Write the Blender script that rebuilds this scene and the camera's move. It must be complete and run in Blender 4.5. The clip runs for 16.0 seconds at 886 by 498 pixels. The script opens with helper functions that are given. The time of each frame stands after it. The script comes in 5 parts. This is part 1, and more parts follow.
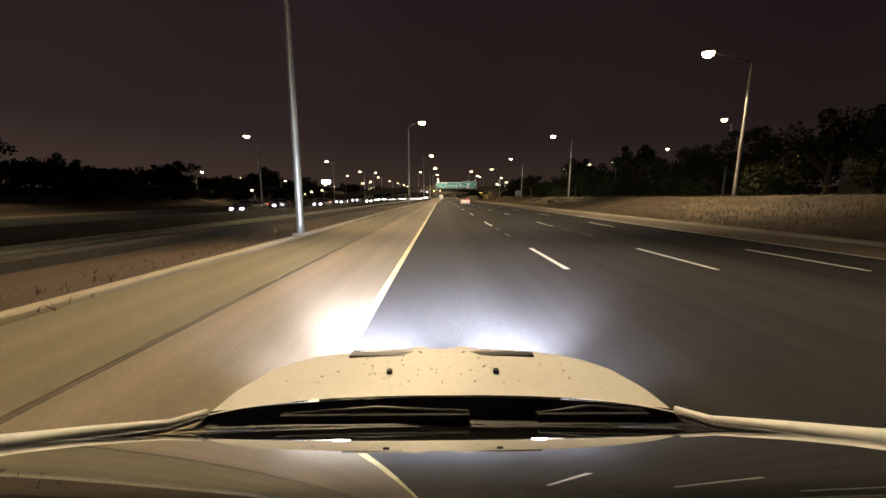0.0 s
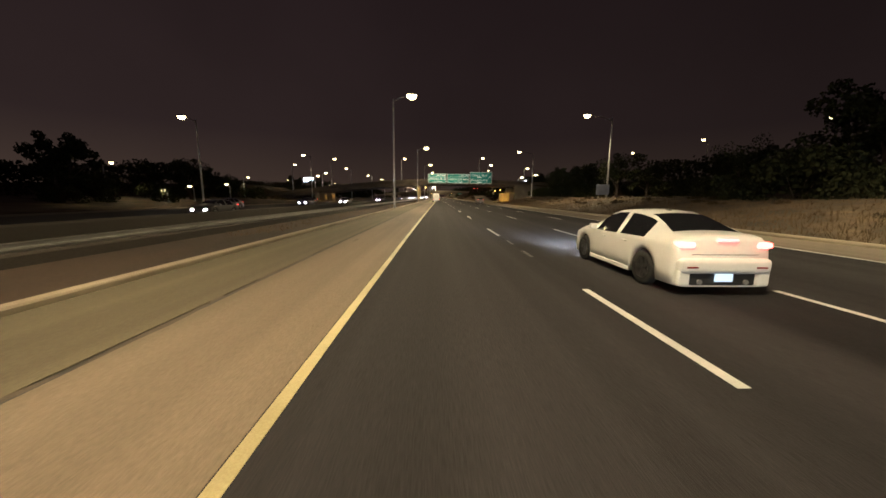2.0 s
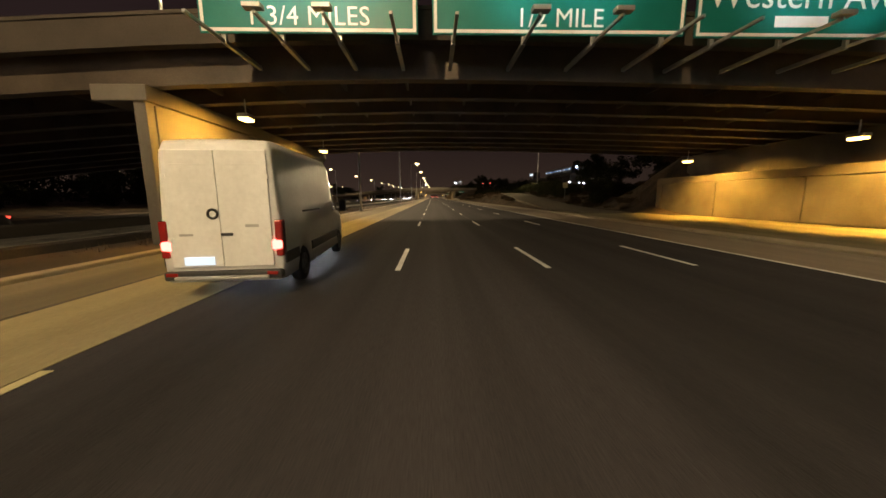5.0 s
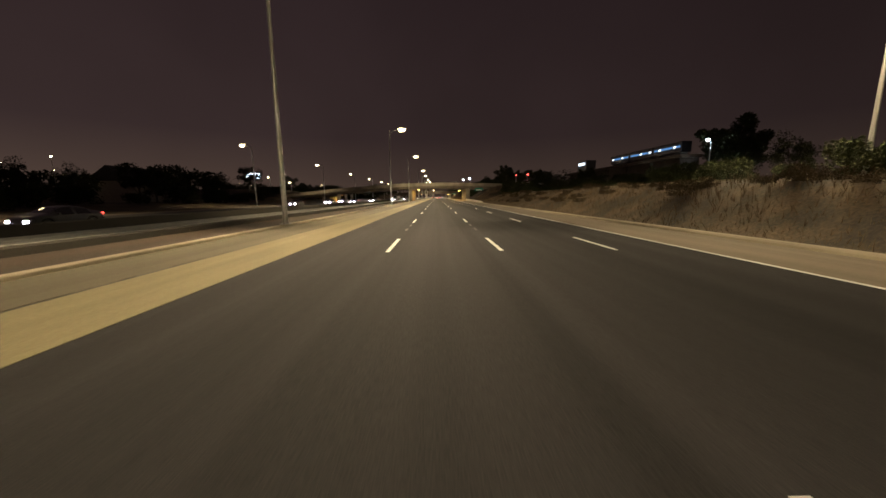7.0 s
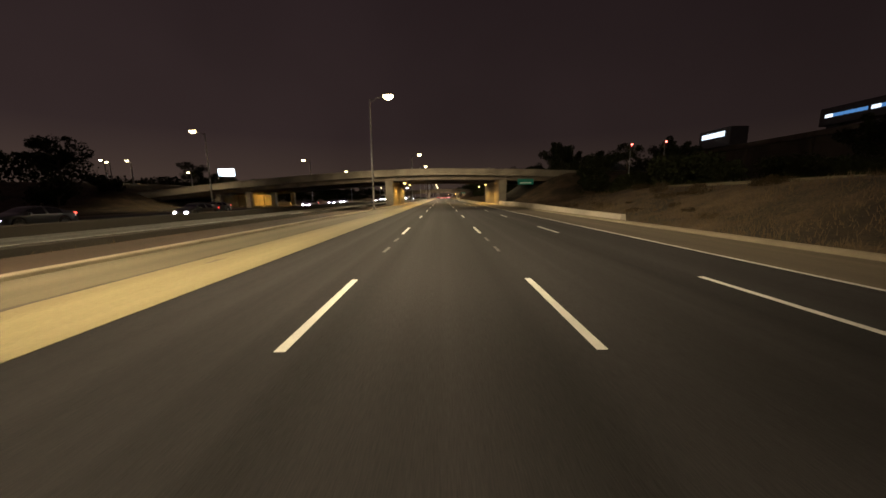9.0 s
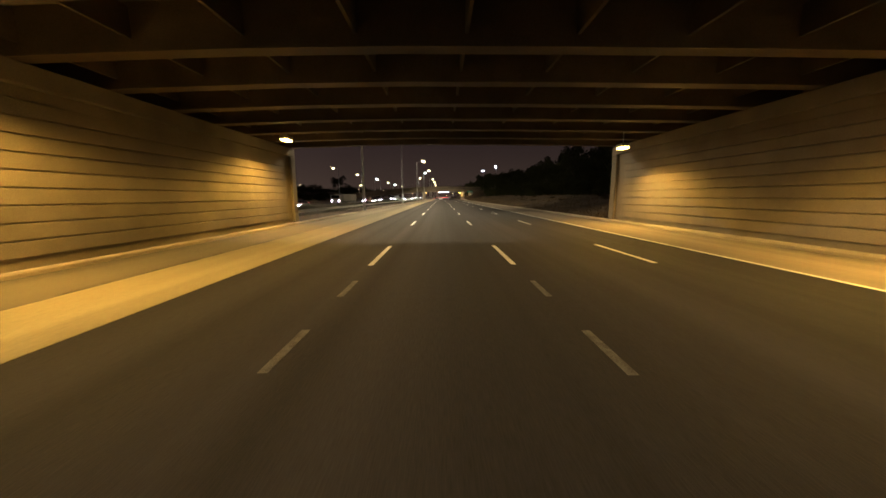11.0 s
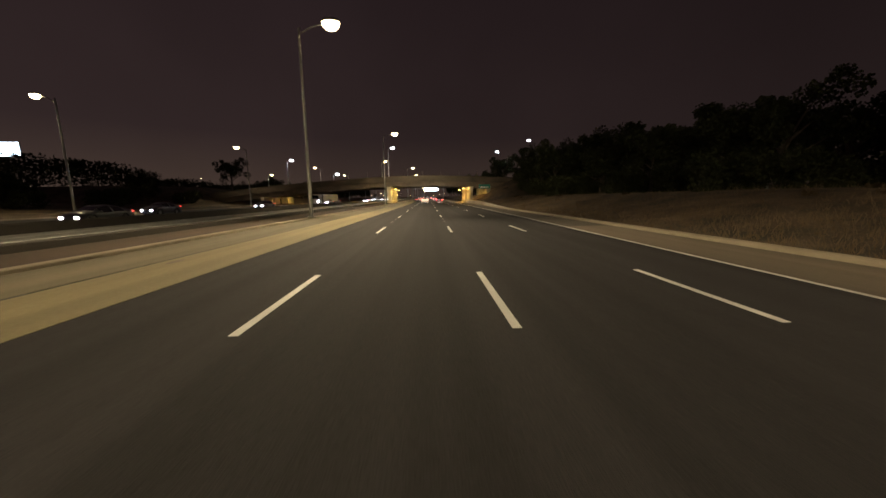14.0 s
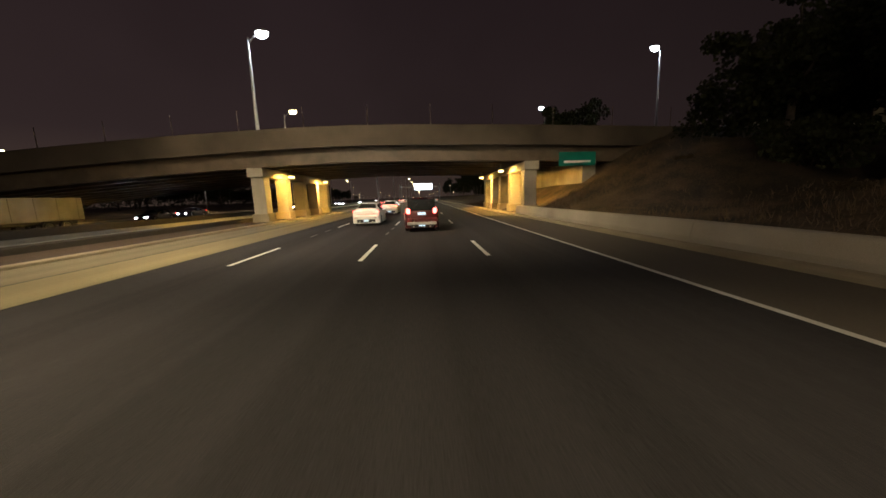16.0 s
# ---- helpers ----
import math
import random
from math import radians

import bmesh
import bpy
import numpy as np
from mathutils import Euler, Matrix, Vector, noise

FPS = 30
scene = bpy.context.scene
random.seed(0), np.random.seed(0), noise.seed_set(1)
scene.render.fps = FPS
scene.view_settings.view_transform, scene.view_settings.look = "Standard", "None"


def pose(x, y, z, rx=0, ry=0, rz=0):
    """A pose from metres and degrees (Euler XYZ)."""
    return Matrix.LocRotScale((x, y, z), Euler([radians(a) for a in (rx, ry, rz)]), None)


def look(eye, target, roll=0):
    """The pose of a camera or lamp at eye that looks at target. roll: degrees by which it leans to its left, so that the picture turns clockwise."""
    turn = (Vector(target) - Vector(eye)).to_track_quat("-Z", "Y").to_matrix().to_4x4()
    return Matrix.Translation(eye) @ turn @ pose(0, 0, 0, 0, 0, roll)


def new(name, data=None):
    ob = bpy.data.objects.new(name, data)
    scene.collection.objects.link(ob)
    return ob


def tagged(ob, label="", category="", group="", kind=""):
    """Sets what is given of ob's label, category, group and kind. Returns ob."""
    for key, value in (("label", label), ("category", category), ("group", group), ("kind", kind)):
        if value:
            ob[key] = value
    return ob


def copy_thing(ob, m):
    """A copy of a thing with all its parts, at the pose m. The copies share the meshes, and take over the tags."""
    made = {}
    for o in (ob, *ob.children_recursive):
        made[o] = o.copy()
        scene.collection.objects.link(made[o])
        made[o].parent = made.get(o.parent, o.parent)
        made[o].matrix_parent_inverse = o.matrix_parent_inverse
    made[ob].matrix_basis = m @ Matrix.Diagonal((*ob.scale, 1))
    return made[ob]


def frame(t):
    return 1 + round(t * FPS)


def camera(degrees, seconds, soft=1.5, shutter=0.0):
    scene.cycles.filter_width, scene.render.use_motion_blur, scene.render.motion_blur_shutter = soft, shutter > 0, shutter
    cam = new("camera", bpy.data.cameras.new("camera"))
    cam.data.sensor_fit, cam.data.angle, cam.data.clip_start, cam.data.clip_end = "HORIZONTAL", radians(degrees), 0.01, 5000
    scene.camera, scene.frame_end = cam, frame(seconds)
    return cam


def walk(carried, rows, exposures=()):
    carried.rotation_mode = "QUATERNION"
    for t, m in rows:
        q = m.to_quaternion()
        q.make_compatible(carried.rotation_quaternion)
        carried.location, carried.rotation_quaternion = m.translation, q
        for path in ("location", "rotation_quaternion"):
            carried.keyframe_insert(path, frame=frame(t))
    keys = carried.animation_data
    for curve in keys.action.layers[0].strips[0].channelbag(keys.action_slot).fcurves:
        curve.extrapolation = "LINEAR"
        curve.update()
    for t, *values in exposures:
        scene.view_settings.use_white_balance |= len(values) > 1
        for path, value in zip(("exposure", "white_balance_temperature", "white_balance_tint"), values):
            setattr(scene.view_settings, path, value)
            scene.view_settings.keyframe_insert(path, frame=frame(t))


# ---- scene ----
# ------------------------------------------------------------- camera and path
# x runs across the road from the yellow edge line, y along it, z up
cam = camera(106.0, 16.0, soft=1.6)
PITCH = 81.1
PATH = [  # seconds, x, y, yaw, lean
    (0.0, 0.75, 0.0, -0.4, -0.3), (0.5, 0.75, 16.6, -0.4, -0.3), (1.0, 0.76, 33.4, -0.5, -0.4),
    (1.5, 0.84, 49.7, -0.8, -0.5), (2.0, 1.00, 66.1, -1.15, -0.5), (2.5, 1.36, 83.0, -1.75, -0.4),
    (3.0, 1.87, 100.1, -2.25, -0.35), (3.5, 2.47, 117.3, -2.7, -0.25), (4.0, 3.14, 135.0, -3.1, -0.1),
    (4.5, 3.95, 152.9, -2.7, 0.15), (5.0, 4.70, 170.7, -1.8, 0.4), (5.5, 5.12, 188.2, -1.4, 0.45),
    (6.2, 5.38, 212.7, -1.15, 0.45), (7.0, 5.45, 241.2, -1.1, 0.45), (7.5, 5.47, 258.6, -1.1, 0.5),
    (8.0, 5.60, 275.5, -0.7, 0.45), (8.5, 5.68, 292.3, -0.35, 0.45), (9.0, 5.71, 309.1, -0.2, 0.5),
    (10.0, 5.70, 343.2, -0.25, 0.45), (11.0, 5.67, 377.4, -0.35, 0.4), (11.5, 5.66, 394.8, -0.45, 0.4),
    (12.0, 5.67, 412.0, -0.75, 0.45), (12.5, 5.70, 429.0, -1.0, 0.5), (13.0, 5.78, 445.9, -1.05, 0.5),
    (13.5, 5.99, 462.8, -1.4, 0.5), (14.0, 6.36, 479.2, -2.6, 0.5), (14.5, 6.97, 496.4, -3.6, 0.7),
    (15.0, 8.02, 512.9, -2.9, 1.3), (15.5, 8.88, 529.4, -2.8, 1.8), (16.0, 9.38, 547.0, -3.3, 1.8)]
EYE = 1.73
walk(cam, [(t, pose(x, y, EYE, PITCH, roll, yaw)) for t, x, y, yaw, roll in PATH],
     [(0.0, 0.95, 6000, 13), (0.5, 0.85, 6000, 13), (1.0, 0.95, 5900, 11), (1.5, 1.15, 5900, 11), (2.0, 0.88, 5900, 11), (2.5, 1.1, 5900, 11), (3.0, 1.15, 5900, 11),
      (3.5, 1.05, 5900, 11), (4.0, 1.35, 5900, 11), (4.5, 1.15, 5900, 11), (5.0, 0.65, 6400, 15), (7.5, 1.5, 5900, 11), (8.0, 1.15, 5900, 11),
      (9.0, 1.15, 5900, 11), (11.3, 1.1, 5900, 11), (12.0, 1.25, 5900, 11), (12.5, 1.05, 5900, 11), (13.0, 0.95, 5900, 11), (14.0, 1.05, 5900, 11),
      (14.5, 1.5, 5900, 11), (15.0, 1.1, 5900, 11), (16.0, 1.0, 5800, 11)])

# ------------------------------------------------------------- night sky
world = bpy.data.worlds.new("night")
scene.world = world
world.use_nodes = True
wn, wl = world.node_tree.nodes, world.node_tree.links
wn.clear()
out = wn.new("ShaderNodeOutputWorld")
bg = wn.new("ShaderNodeBackground")
tc = wn.new("ShaderNodeTexCoord")
sep = wn.new("ShaderNodeSeparateXYZ")
ramp = wn.new("ShaderNodeValToRGB")
ramp.color_ramp.elements[0].position, ramp.color_ramp.elements[0].color = 0.0, (0.0480, 0.0300, 0.0205, 1)
ramp.color_ramp.elements[1].position, ramp.color_ramp.elements[1].color = 0.55, (0.0152, 0.0088, 0.0088, 1)
mid = ramp.color_ramp.elements.new(0.16)
mid.color = (0.0235, 0.0142, 0.0125, 1)
wl.new(tc.outputs["Generated"], sep.inputs[0])
wl.new(sep.outputs["Z"], ramp.inputs[0])
haze = wn.new("ShaderNodeTexNoise")
haze.inputs["Scale"].default_value, haze.inputs["Detail"].default_value = 2.2, 3
mapr = wn.new("ShaderNodeMapRange")
mapr.inputs["To Min"].default_value, mapr.inputs["To Max"].default_value = 0.72, 1.28
mulc = wn.new("ShaderNodeVectorMath")
mulc.operation = "SCALE"
wl.new(tc.outputs["Generated"], haze.inputs[0])
wl.new(haze.outputs[0], mapr.inputs["Value"])
wl.new(ramp.outputs[0], mulc.inputs[0])
side = wn.new("ShaderNodeMapRange")  # the city's glow is stronger on one side
side.inputs["From Min"].default_value, side.inputs["From Max"].default_value = -1.0, 1.0
side.inputs["To Min"].default_value, side.inputs["To Max"].default_value = 0.98, 0.46
both = wn.new("ShaderNodeMath")
both.operation = "MULTIPLY"
wl.new(sep.outputs["X"], side.inputs["Value"])
wl.new(side.outputs[0], both.inputs[0])
wl.new(mapr.outputs[0], both.inputs[1])
wl.new(both.outputs[0], mulc.inputs["Scale"])
wl.new(mulc.outputs[0], bg.inputs[0])
wl.new(bg.outputs[0], out.inputs[0])
bg.inputs[1].default_value = 0.72

SODIUM = (1.0, 0.755, 0.40)
AMBER = (1.0, 0.52, 0.075)
WHITE = (0.93, 0.97, 1.0)


def lamp_light(name, eye, power, colour, cone=140, blend=0.7, target=None, radius=0.25):
    data = bpy.data.lights.new(name, "SPOT")
    data.energy, data.color, data.spot_size, data.spot_blend = power, colour, radians(cone), blend
    data.shadow_soft_size = radius
    ob = new(name, data)
    ob.matrix_world = look(eye, target or (eye[0], eye[1] + 0.01, eye[2] - 5))
    return ob

# ------------------------------------------------------------- materials
def material(name, a, b, rough=0.8, scale=1.0, fine=40.0, metal=0.0, bump=0.2, spread=0.5, coat=0.0,
             stains=0.0, stretch=(1, 1, 1), vary=0.0, spec=0.5, streak=0.0):
    """Two-scale mottled surface between the colours a and b, with fine relief and optional stains."""
    m = bpy.data.materials.new(name)
    m.use_nodes = True
    n, l = m.node_tree.nodes, m.node_tree.links
    bs = n["Principled BSDF"]
    co = n.new("ShaderNodeTexCoord")
    mp = n.new("ShaderNodeMapping")
    mp.inputs["Scale"].default_value = stretch
    l.new(co.outputs["Object"], mp.inputs[0])
    big = n.new("ShaderNodeTexNoise")
    big.inputs["Scale"].default_value, big.inputs["Detail"].default_value = scale, 5
    small = n.new("ShaderNodeTexNoise")
    small.inputs["Scale"].default_value, small.inputs["Detail"].default_value = fine, 4
    l.new(mp.outputs[0], big.inputs[0])
    l.new(mp.outputs[0], small.inputs[0])
    add = n.new("ShaderNodeMath")
    add.operation = "MULTIPLY_ADD"
    add.inputs[1].default_value = 0.45
    l.new(small.outputs[0], add.inputs[0])
    sub = n.new("ShaderNodeMath")
    sub.operation = "MULTIPLY"
    sub.inputs[1].default_value = 0.55
    l.new(big.outputs[0], sub.inputs[0])
    l.new(sub.outputs[0], add.inputs[2])
    rp = n.new("ShaderNodeValToRGB")
    rp.color_ramp.elements[0].position, rp.color_ramp.elements[0].color = 0.5 - spread / 2.6, (*a, 1)
    rp.color_ramp.elements[1].position, rp.color_ramp.elements[1].color = 0.5 + spread / 2.6, (*b, 1)
    l.new(add.outputs[0], rp.inputs[0])
    col = rp.outputs[0]
    if stains:
        st = n.new("ShaderNodeTexNoise")
        st.inputs["Scale"].default_value, st.inputs["Detail"].default_value = scale * 0.37, 6
        l.new(mp.outputs[0], st.inputs[0])
        sr = n.new("ShaderNodeValToRGB")
        sr.color_ramp.elements[0].position, sr.color_ramp.elements[1].position = 0.36, 0.58
        sr.color_ramp.elements[0].color, sr.color_ramp.elements[1].color = (1 - stains,) * 3 + (1,), (1, 1, 1, 1)
        l.new(st.outputs[0], sr.inputs[0])
        mx = n.new("ShaderNodeMix")
        mx.data_type, mx.blend_type = "RGBA", "MULTIPLY"
        mx.inputs["Factor"].default_value = 1.0
        l.new(col, mx.inputs["A"])
        l.new(sr.outputs[0], mx.inputs["B"])
        col = mx.outputs["Result"]
    if streak:
        lane = n.new("ShaderNodeMapping")
        lane.inputs["Scale"].default_value = (1.1, 0.004, 0.0)
        l.new(co.outputs["Object"], lane.inputs[0])
        tracks = n.new("ShaderNodeTexNoise")
        tracks.inputs["Scale"].default_value, tracks.inputs["Detail"].default_value = 1.0, 7
        l.new(lane.outputs[0], tracks.inputs[0])
        worn = n.new("ShaderNodeMapRange")
        worn.inputs["From Min"].default_value, worn.inputs["From Max"].default_value = 0.3, 0.7
        worn.inputs["To Min"].default_value, worn.inputs["To Max"].default_value = 1 - streak, 1 + streak
        l.new(tracks.outputs[0], worn.inputs["Value"])
        wear = n.new("ShaderNodeVectorMath")
        wear.operation = "SCALE"
        l.new(col, wear.inputs[0])
        l.new(worn.outputs[0], wear.inputs["Scale"])
        col = wear.outputs[0]
    if vary:
        oi = n.new("ShaderNodeObjectInfo")
        hv = n.new("ShaderNodeHueSaturation")
        mr = n.new("ShaderNodeMapRange")
        mr.inputs["To Min"].default_value, mr.inputs["To Max"].default_value = 1 - vary, 1 + vary
        l.new(oi.outputs["Random"], mr.inputs["Value"])
        l.new(mr.outputs[0], hv.inputs["Value"])
        l.new(col, hv.inputs["Color"])
        col = hv.outputs[0]
    l.new(col, bs.inputs["Base Color"])
    rr = n.new("ShaderNodeMapRange")
    rr.inputs["To Min"].default_value, rr.inputs["To Max"].default_value = max(0.02, rough - 0.08), min(1, rough + 0.08)
    l.new(big.outputs[0], rr.inputs["Value"])
    l.new(rr.outputs[0], bs.inputs["Roughness"])
    bs.inputs["Metallic"].default_value = metal
    bs.inputs["Specular IOR Level"].default_value = spec
    bs.inputs["Coat Weight"].default_value, bs.inputs["Coat Roughness"].default_value = coat, 0.04
    if bump:
        bp = n.new("ShaderNodeBump")
        bp.inputs["Strength"].default_value, bp.inputs["Distance"].default_value = bump, 0.02
        l.new(small.outputs[0], bp.inputs["Height"])
        l.new(bp.outputs[0], bs.inputs["Normal"])
    return m


def glow(name, colour, strength):
    m = bpy.data.materials.new(name)
    m.use_nodes = True
    bs = m.node_tree.nodes["Principled BSDF"]
    bs.inputs["Base Color"].default_value = (*[0.5 * c for c in colour], 1)
    bs.inputs["Emission Color"].default_value = (*colour, 1)
    bs.inputs["Emission Strength"].default_value = strength
    bs.inputs["Roughness"].default_value = 0.3
    return m


def glass(name, colour, rough=0.03):
    m = bpy.data.materials.new(name)
    m.use_nodes = True
    bs = m.node_tree.nodes["Principled BSDF"]
    bs.inputs["Base Color"].default_value = (*colour, 1)
    bs.inputs["Roughness"].default_value = rough
    bs.inputs["Specular IOR Level"].default_value = 0.8
    bs.inputs["Coat Weight"].default_value = 0.6
    bs.inputs["Coat Roughness"].default_value = 0.02
    return m


M_ASPHALT = material("asphalt", (0.022, 0.0208, 0.0225), (0.054, 0.0505, 0.0545), 0.9, 0.6, 90, bump=0.35, stains=0.4, stretch=(1, 0.06, 1), spec=0.2, streak=0.32)
M_FAR_ASPHALT = material("old_asphalt", (0.028, 0.026, 0.024), (0.06, 0.056, 0.05), 0.85, 0.5, 60, bump=0.2, stretch=(1, 0.15, 1))
M_CONCRETE = material("shoulder_concrete", (0.20, 0.17, 0.09), (0.37, 0.32, 0.17), 0.85, 0.35, 70, bump=0.25, stains=0.5, stretch=(1, 0.16, 1), streak=0.22)
M_OUTER = material("worn_concrete", (0.138, 0.112, 0.080), (0.255, 0.207, 0.152), 0.88, 0.3, 70, bump=0.3, stains=0.35, stretch=(1, 0.2, 1), streak=0.22)
M_DULL = material("dull_concrete", (0.105, 0.090, 0.058), (0.20, 0.172, 0.112), 0.88, 0.3, 70, bump=0.3, stains=0.4, stretch=(1, 0.2, 1), streak=0.22)
M_SHOULDER = material("brown_shoulder_asphalt", (0.06, 0.05, 0.04), (0.12, 0.10, 0.078), 0.9, 0.4, 70, bump=0.3, stains=0.35, stretch=(1, 0.2, 1))
M_KERB = material("kerb_concrete", (0.24, 0.20, 0.14), (0.38, 0.325, 0.235), 0.85, 0.8, 60, bump=0.25, stains=0.2)
M_PALE = material("pale_smooth_concrete", (0.40, 0.36, 0.29), (0.58, 0.53, 0.44), 0.85, 0.5, 50, bump=0.2, stains=0.35)
M_WALL = material("bridge_concrete", (0.24, 0.215, 0.18), (0.40, 0.365, 0.31), 0.88, 0.5, 45, bump=0.3, stains=0.5, vary=0.14)
M_OLD_WALL = material("dark_bridge_concrete", (0.13, 0.112, 0.088), (0.25, 0.22, 0.175), 0.9, 0.45, 45, bump=0.3, stains=0.5, vary=0.14)
M_PARAPET = material("parapet_concrete", (0.20, 0.18, 0.15), (0.33, 0.30, 0.25), 0.88, 0.4, 50, bump=0.3, stains=0.4)
M_DARK_PARAPET = material("dark_parapet_concrete", (0.06, 0.047, 0.036), (0.12, 0.098, 0.076), 0.9, 0.4, 50, bump=0.3, stains=0.45)
M_STEEL = material("girder_steel", (0.07, 0.052, 0.036), (0.14, 0.105, 0.075), 0.6, 1.2, 30, metal=0.0, bump=0.1, stains=0.4)
M_GALV = material("galvanised_steel", (0.30, 0.30, 0.29), (0.46, 0.46, 0.44), 0.45, 2.0, 60, metal=0.7, bump=0.05)
M_JOINT = material("joint_sealant", (0.025, 0.023, 0.02), (0.05, 0.045, 0.04), 0.7, 2.0, 50)
M_STAIN = material("old_oil_stain", (0.11, 0.092, 0.066), (0.20, 0.168, 0.12), 0.8, 1.5, 40, stains=0.3, spread=0.4)
M_TAR = material("weathered_tar", (0.05, 0.042, 0.03), (0.11, 0.093, 0.068), 0.85, 2.0, 50)
M_WHITE_PAINT = material("white_road_paint", (0.55, 0.55, 0.52), (0.82, 0.82, 0.80), 0.55, 1.5, 60, bump=0.2, stains=0.2)
M_WORN_PAINT = material("worn_road_paint", (0.04, 0.038, 0.040), (0.13, 0.125, 0.12), 0.7, 6.0, 60, bump=0.2, spread=0.25)
M_YELLOW_PAINT = material("yellow_road_paint", (0.44, 0.38, 0.19), (0.66, 0.59, 0.33), 0.6, 1.2, 60, bump=0.2, stains=0.25)
M_DIRT = material("sandy_dirt", (0.022, 0.014, 0.009), (0.095, 0.060, 0.036), 0.95, 0.45, 20, bump=0.8, stains=0.5, stretch=(1, 0.35, 1))
M_BALLAST = material("dusty_ballast", (0.05, 0.042, 0.032), (0.16, 0.135, 0.10), 0.95, 0.7, 18, bump=0.9, stains=0.3)
M_GRASS = material("dry_grass", (0.034, 0.025, 0.013), (0.150, 0.102, 0.056), 0.95, 0.6, 9, bump=1.0, stains=0.6, spread=0.34)
M_GRASS_BLADE = material("grass_blades", (0.05, 0.037, 0.02), (0.17, 0.12, 0.068), 0.9, 0.3, 9, bump=0, vary=0.2)
M_LEAF = material("leaves", (0.016, 0.021, 0.010), (0.044, 0.048, 0.022), 0.92, 0.6, 12, bump=0, vary=0.3, spec=0.1)
M_BRUSH = material("dry_brush", (0.034, 0.026, 0.015), (0.095, 0.068, 0.039), 0.95, 0.8, 12, bump=0, vary=0.25, spec=0.1)
M_BARK = material("bark", (0.05, 0.038, 0.028), (0.13, 0.10, 0.075), 0.95, 2.0, 25, bump=0.8)
M_SIGN_GREEN = material("green_sign_sheet", (0.0, 0.15, 0.125), (0.004, 0.21, 0.175), 0.45, 0.8, 30, bump=0.02, stains=0.25)
M_SIGN_BACK = material("dull_sign_sheet", (0.20, 0.21, 0.24), (0.30, 0.32, 0.36), 0.5, 1.5, 30, bump=0.02, stains=0.25)
M_SIGN_WHITE = material("white_sign_letters", (0.75, 0.75, 0.73), (0.85, 0.85, 0.84), 0.4, 2.0, 30, bump=0.0)
M_BLACK = material("black_plastic", (0.012, 0.012, 0.012), (0.03, 0.03, 0.03), 0.5, 5.0, 80, bump=0.1)
M_RUBBER = material("tyre_rubber", (0.012, 0.012, 0.012), (0.028, 0.027, 0.026), 0.85, 6.0, 60, bump=0.3)
M_ALLOY = material("alloy_rim", (0.16, 0.16, 0.165), (0.28, 0.28, 0.285), 0.3, 3.0, 40, metal=0.9, bump=0.0)
# base colour darkened to stand in for shade on the median wall's near face
M_MEDIAN = material("dark_median_concrete", (0.02, 0.016, 0.012), (0.05, 0.041, 0.031), 0.9, 0.5, 55, bump=0.3, stains=0.4, stretch=(1, 0.3, 1))
M_CAR_WHITE = material("white_car_paint", (0.72, 0.72, 0.70), (0.80, 0.80, 0.78), 0.34, 0.8, 30, bump=0.0, coat=0.5)
M_OWN_WHITE = material("dull_white_car_paint", (0.62, 0.60, 0.56), (0.74, 0.72, 0.68), 0.5, 1.5, 40, bump=0.02, coat=0.15, stains=0.12)
M_DROP = material("water_bead", (0.66, 0.64, 0.60), (0.74, 0.72, 0.68), 0.14, 2.0, 30, bump=0.0, coat=1.0)
M_VAN_WHITE = material("white_van_paint", (0.62, 0.62, 0.60), (0.78, 0.78, 0.76), 0.38, 0.9, 12, bump=0.0, coat=0.4, stains=0.15)
M_TRUCK = material("dull_trailer_panels", (0.20, 0.18, 0.155), (0.34, 0.31, 0.27), 0.6, 0.9, 20, bump=0.05, stains=0.3)
M_CAR_SILVER = material("silver_car_paint", (0.38, 0.37, 0.35), (0.50, 0.49, 0.46), 0.32, 0.8, 60, metal=0.45, bump=0.0, coat=0.7)
M_CAR_RED = material("dark_red_car_paint", (0.055, 0.006, 0.007), (0.095, 0.011, 0.011), 0.28, 0.8, 60, metal=0.2, bump=0.0, coat=0.8)
M_CAR_GREY = material("dark_grey_car_paint", (0.03, 0.03, 0.032), (0.06, 0.06, 0.062), 0.35, 0.8, 60, metal=0.3, bump=0.0, coat=0.5)
M_CAR_DARK = material("dark_car_paint", (0.02, 0.02, 0.023), (0.05, 0.05, 0.055), 0.3, 0.8, 60, metal=0.3, bump=0.0, coat=0.7)
M_GLASS = glass("tinted_car_glass", (0.010, 0.011, 0.012))
M_SHIELD = glass("windscreen_glass", (0.012, 0.012, 0.013), 0.02)
M_SODIUM = glow("sodium_lamp_glow", (1.0, 0.76, 0.34), 7.0)
M_SODIUM_FAR = glow("far_sodium_glow", (1.0, 0.74, 0.32), 9.0)
M_AMBER = glow("underpass_lamp_glow", (1.0, 0.58, 0.12), 12.0)
M_COOL = glow("white_lamp_glow", (0.86, 0.95, 1.0), 45.0)
M_HEAD = glow("headlight_glow", (0.95, 0.97, 1.0), 90.0)
M_TAIL = glow("taillight_glow", (1.0, 0.05, 0.03), 3.0)
M_RED_LENS = material("red_lamp_lens", (0.20, 0.012, 0.010), (0.28, 0.018, 0.015), 0.2, 3.0, 40, bump=0.0, coat=0.6)
M_BRAKE = glow("brake_light_glow", (1.0, 0.10, 0.075), 6.0)
M_SIGNAL = glow("red_signal_glow", (1.0, 0.06, 0.04), 12.0)
# number plates get a glow of their own in place of light falling on them
M_PLATE_LIT = glow("lit_plate", (0.70, 0.88, 1.0), 0.55)
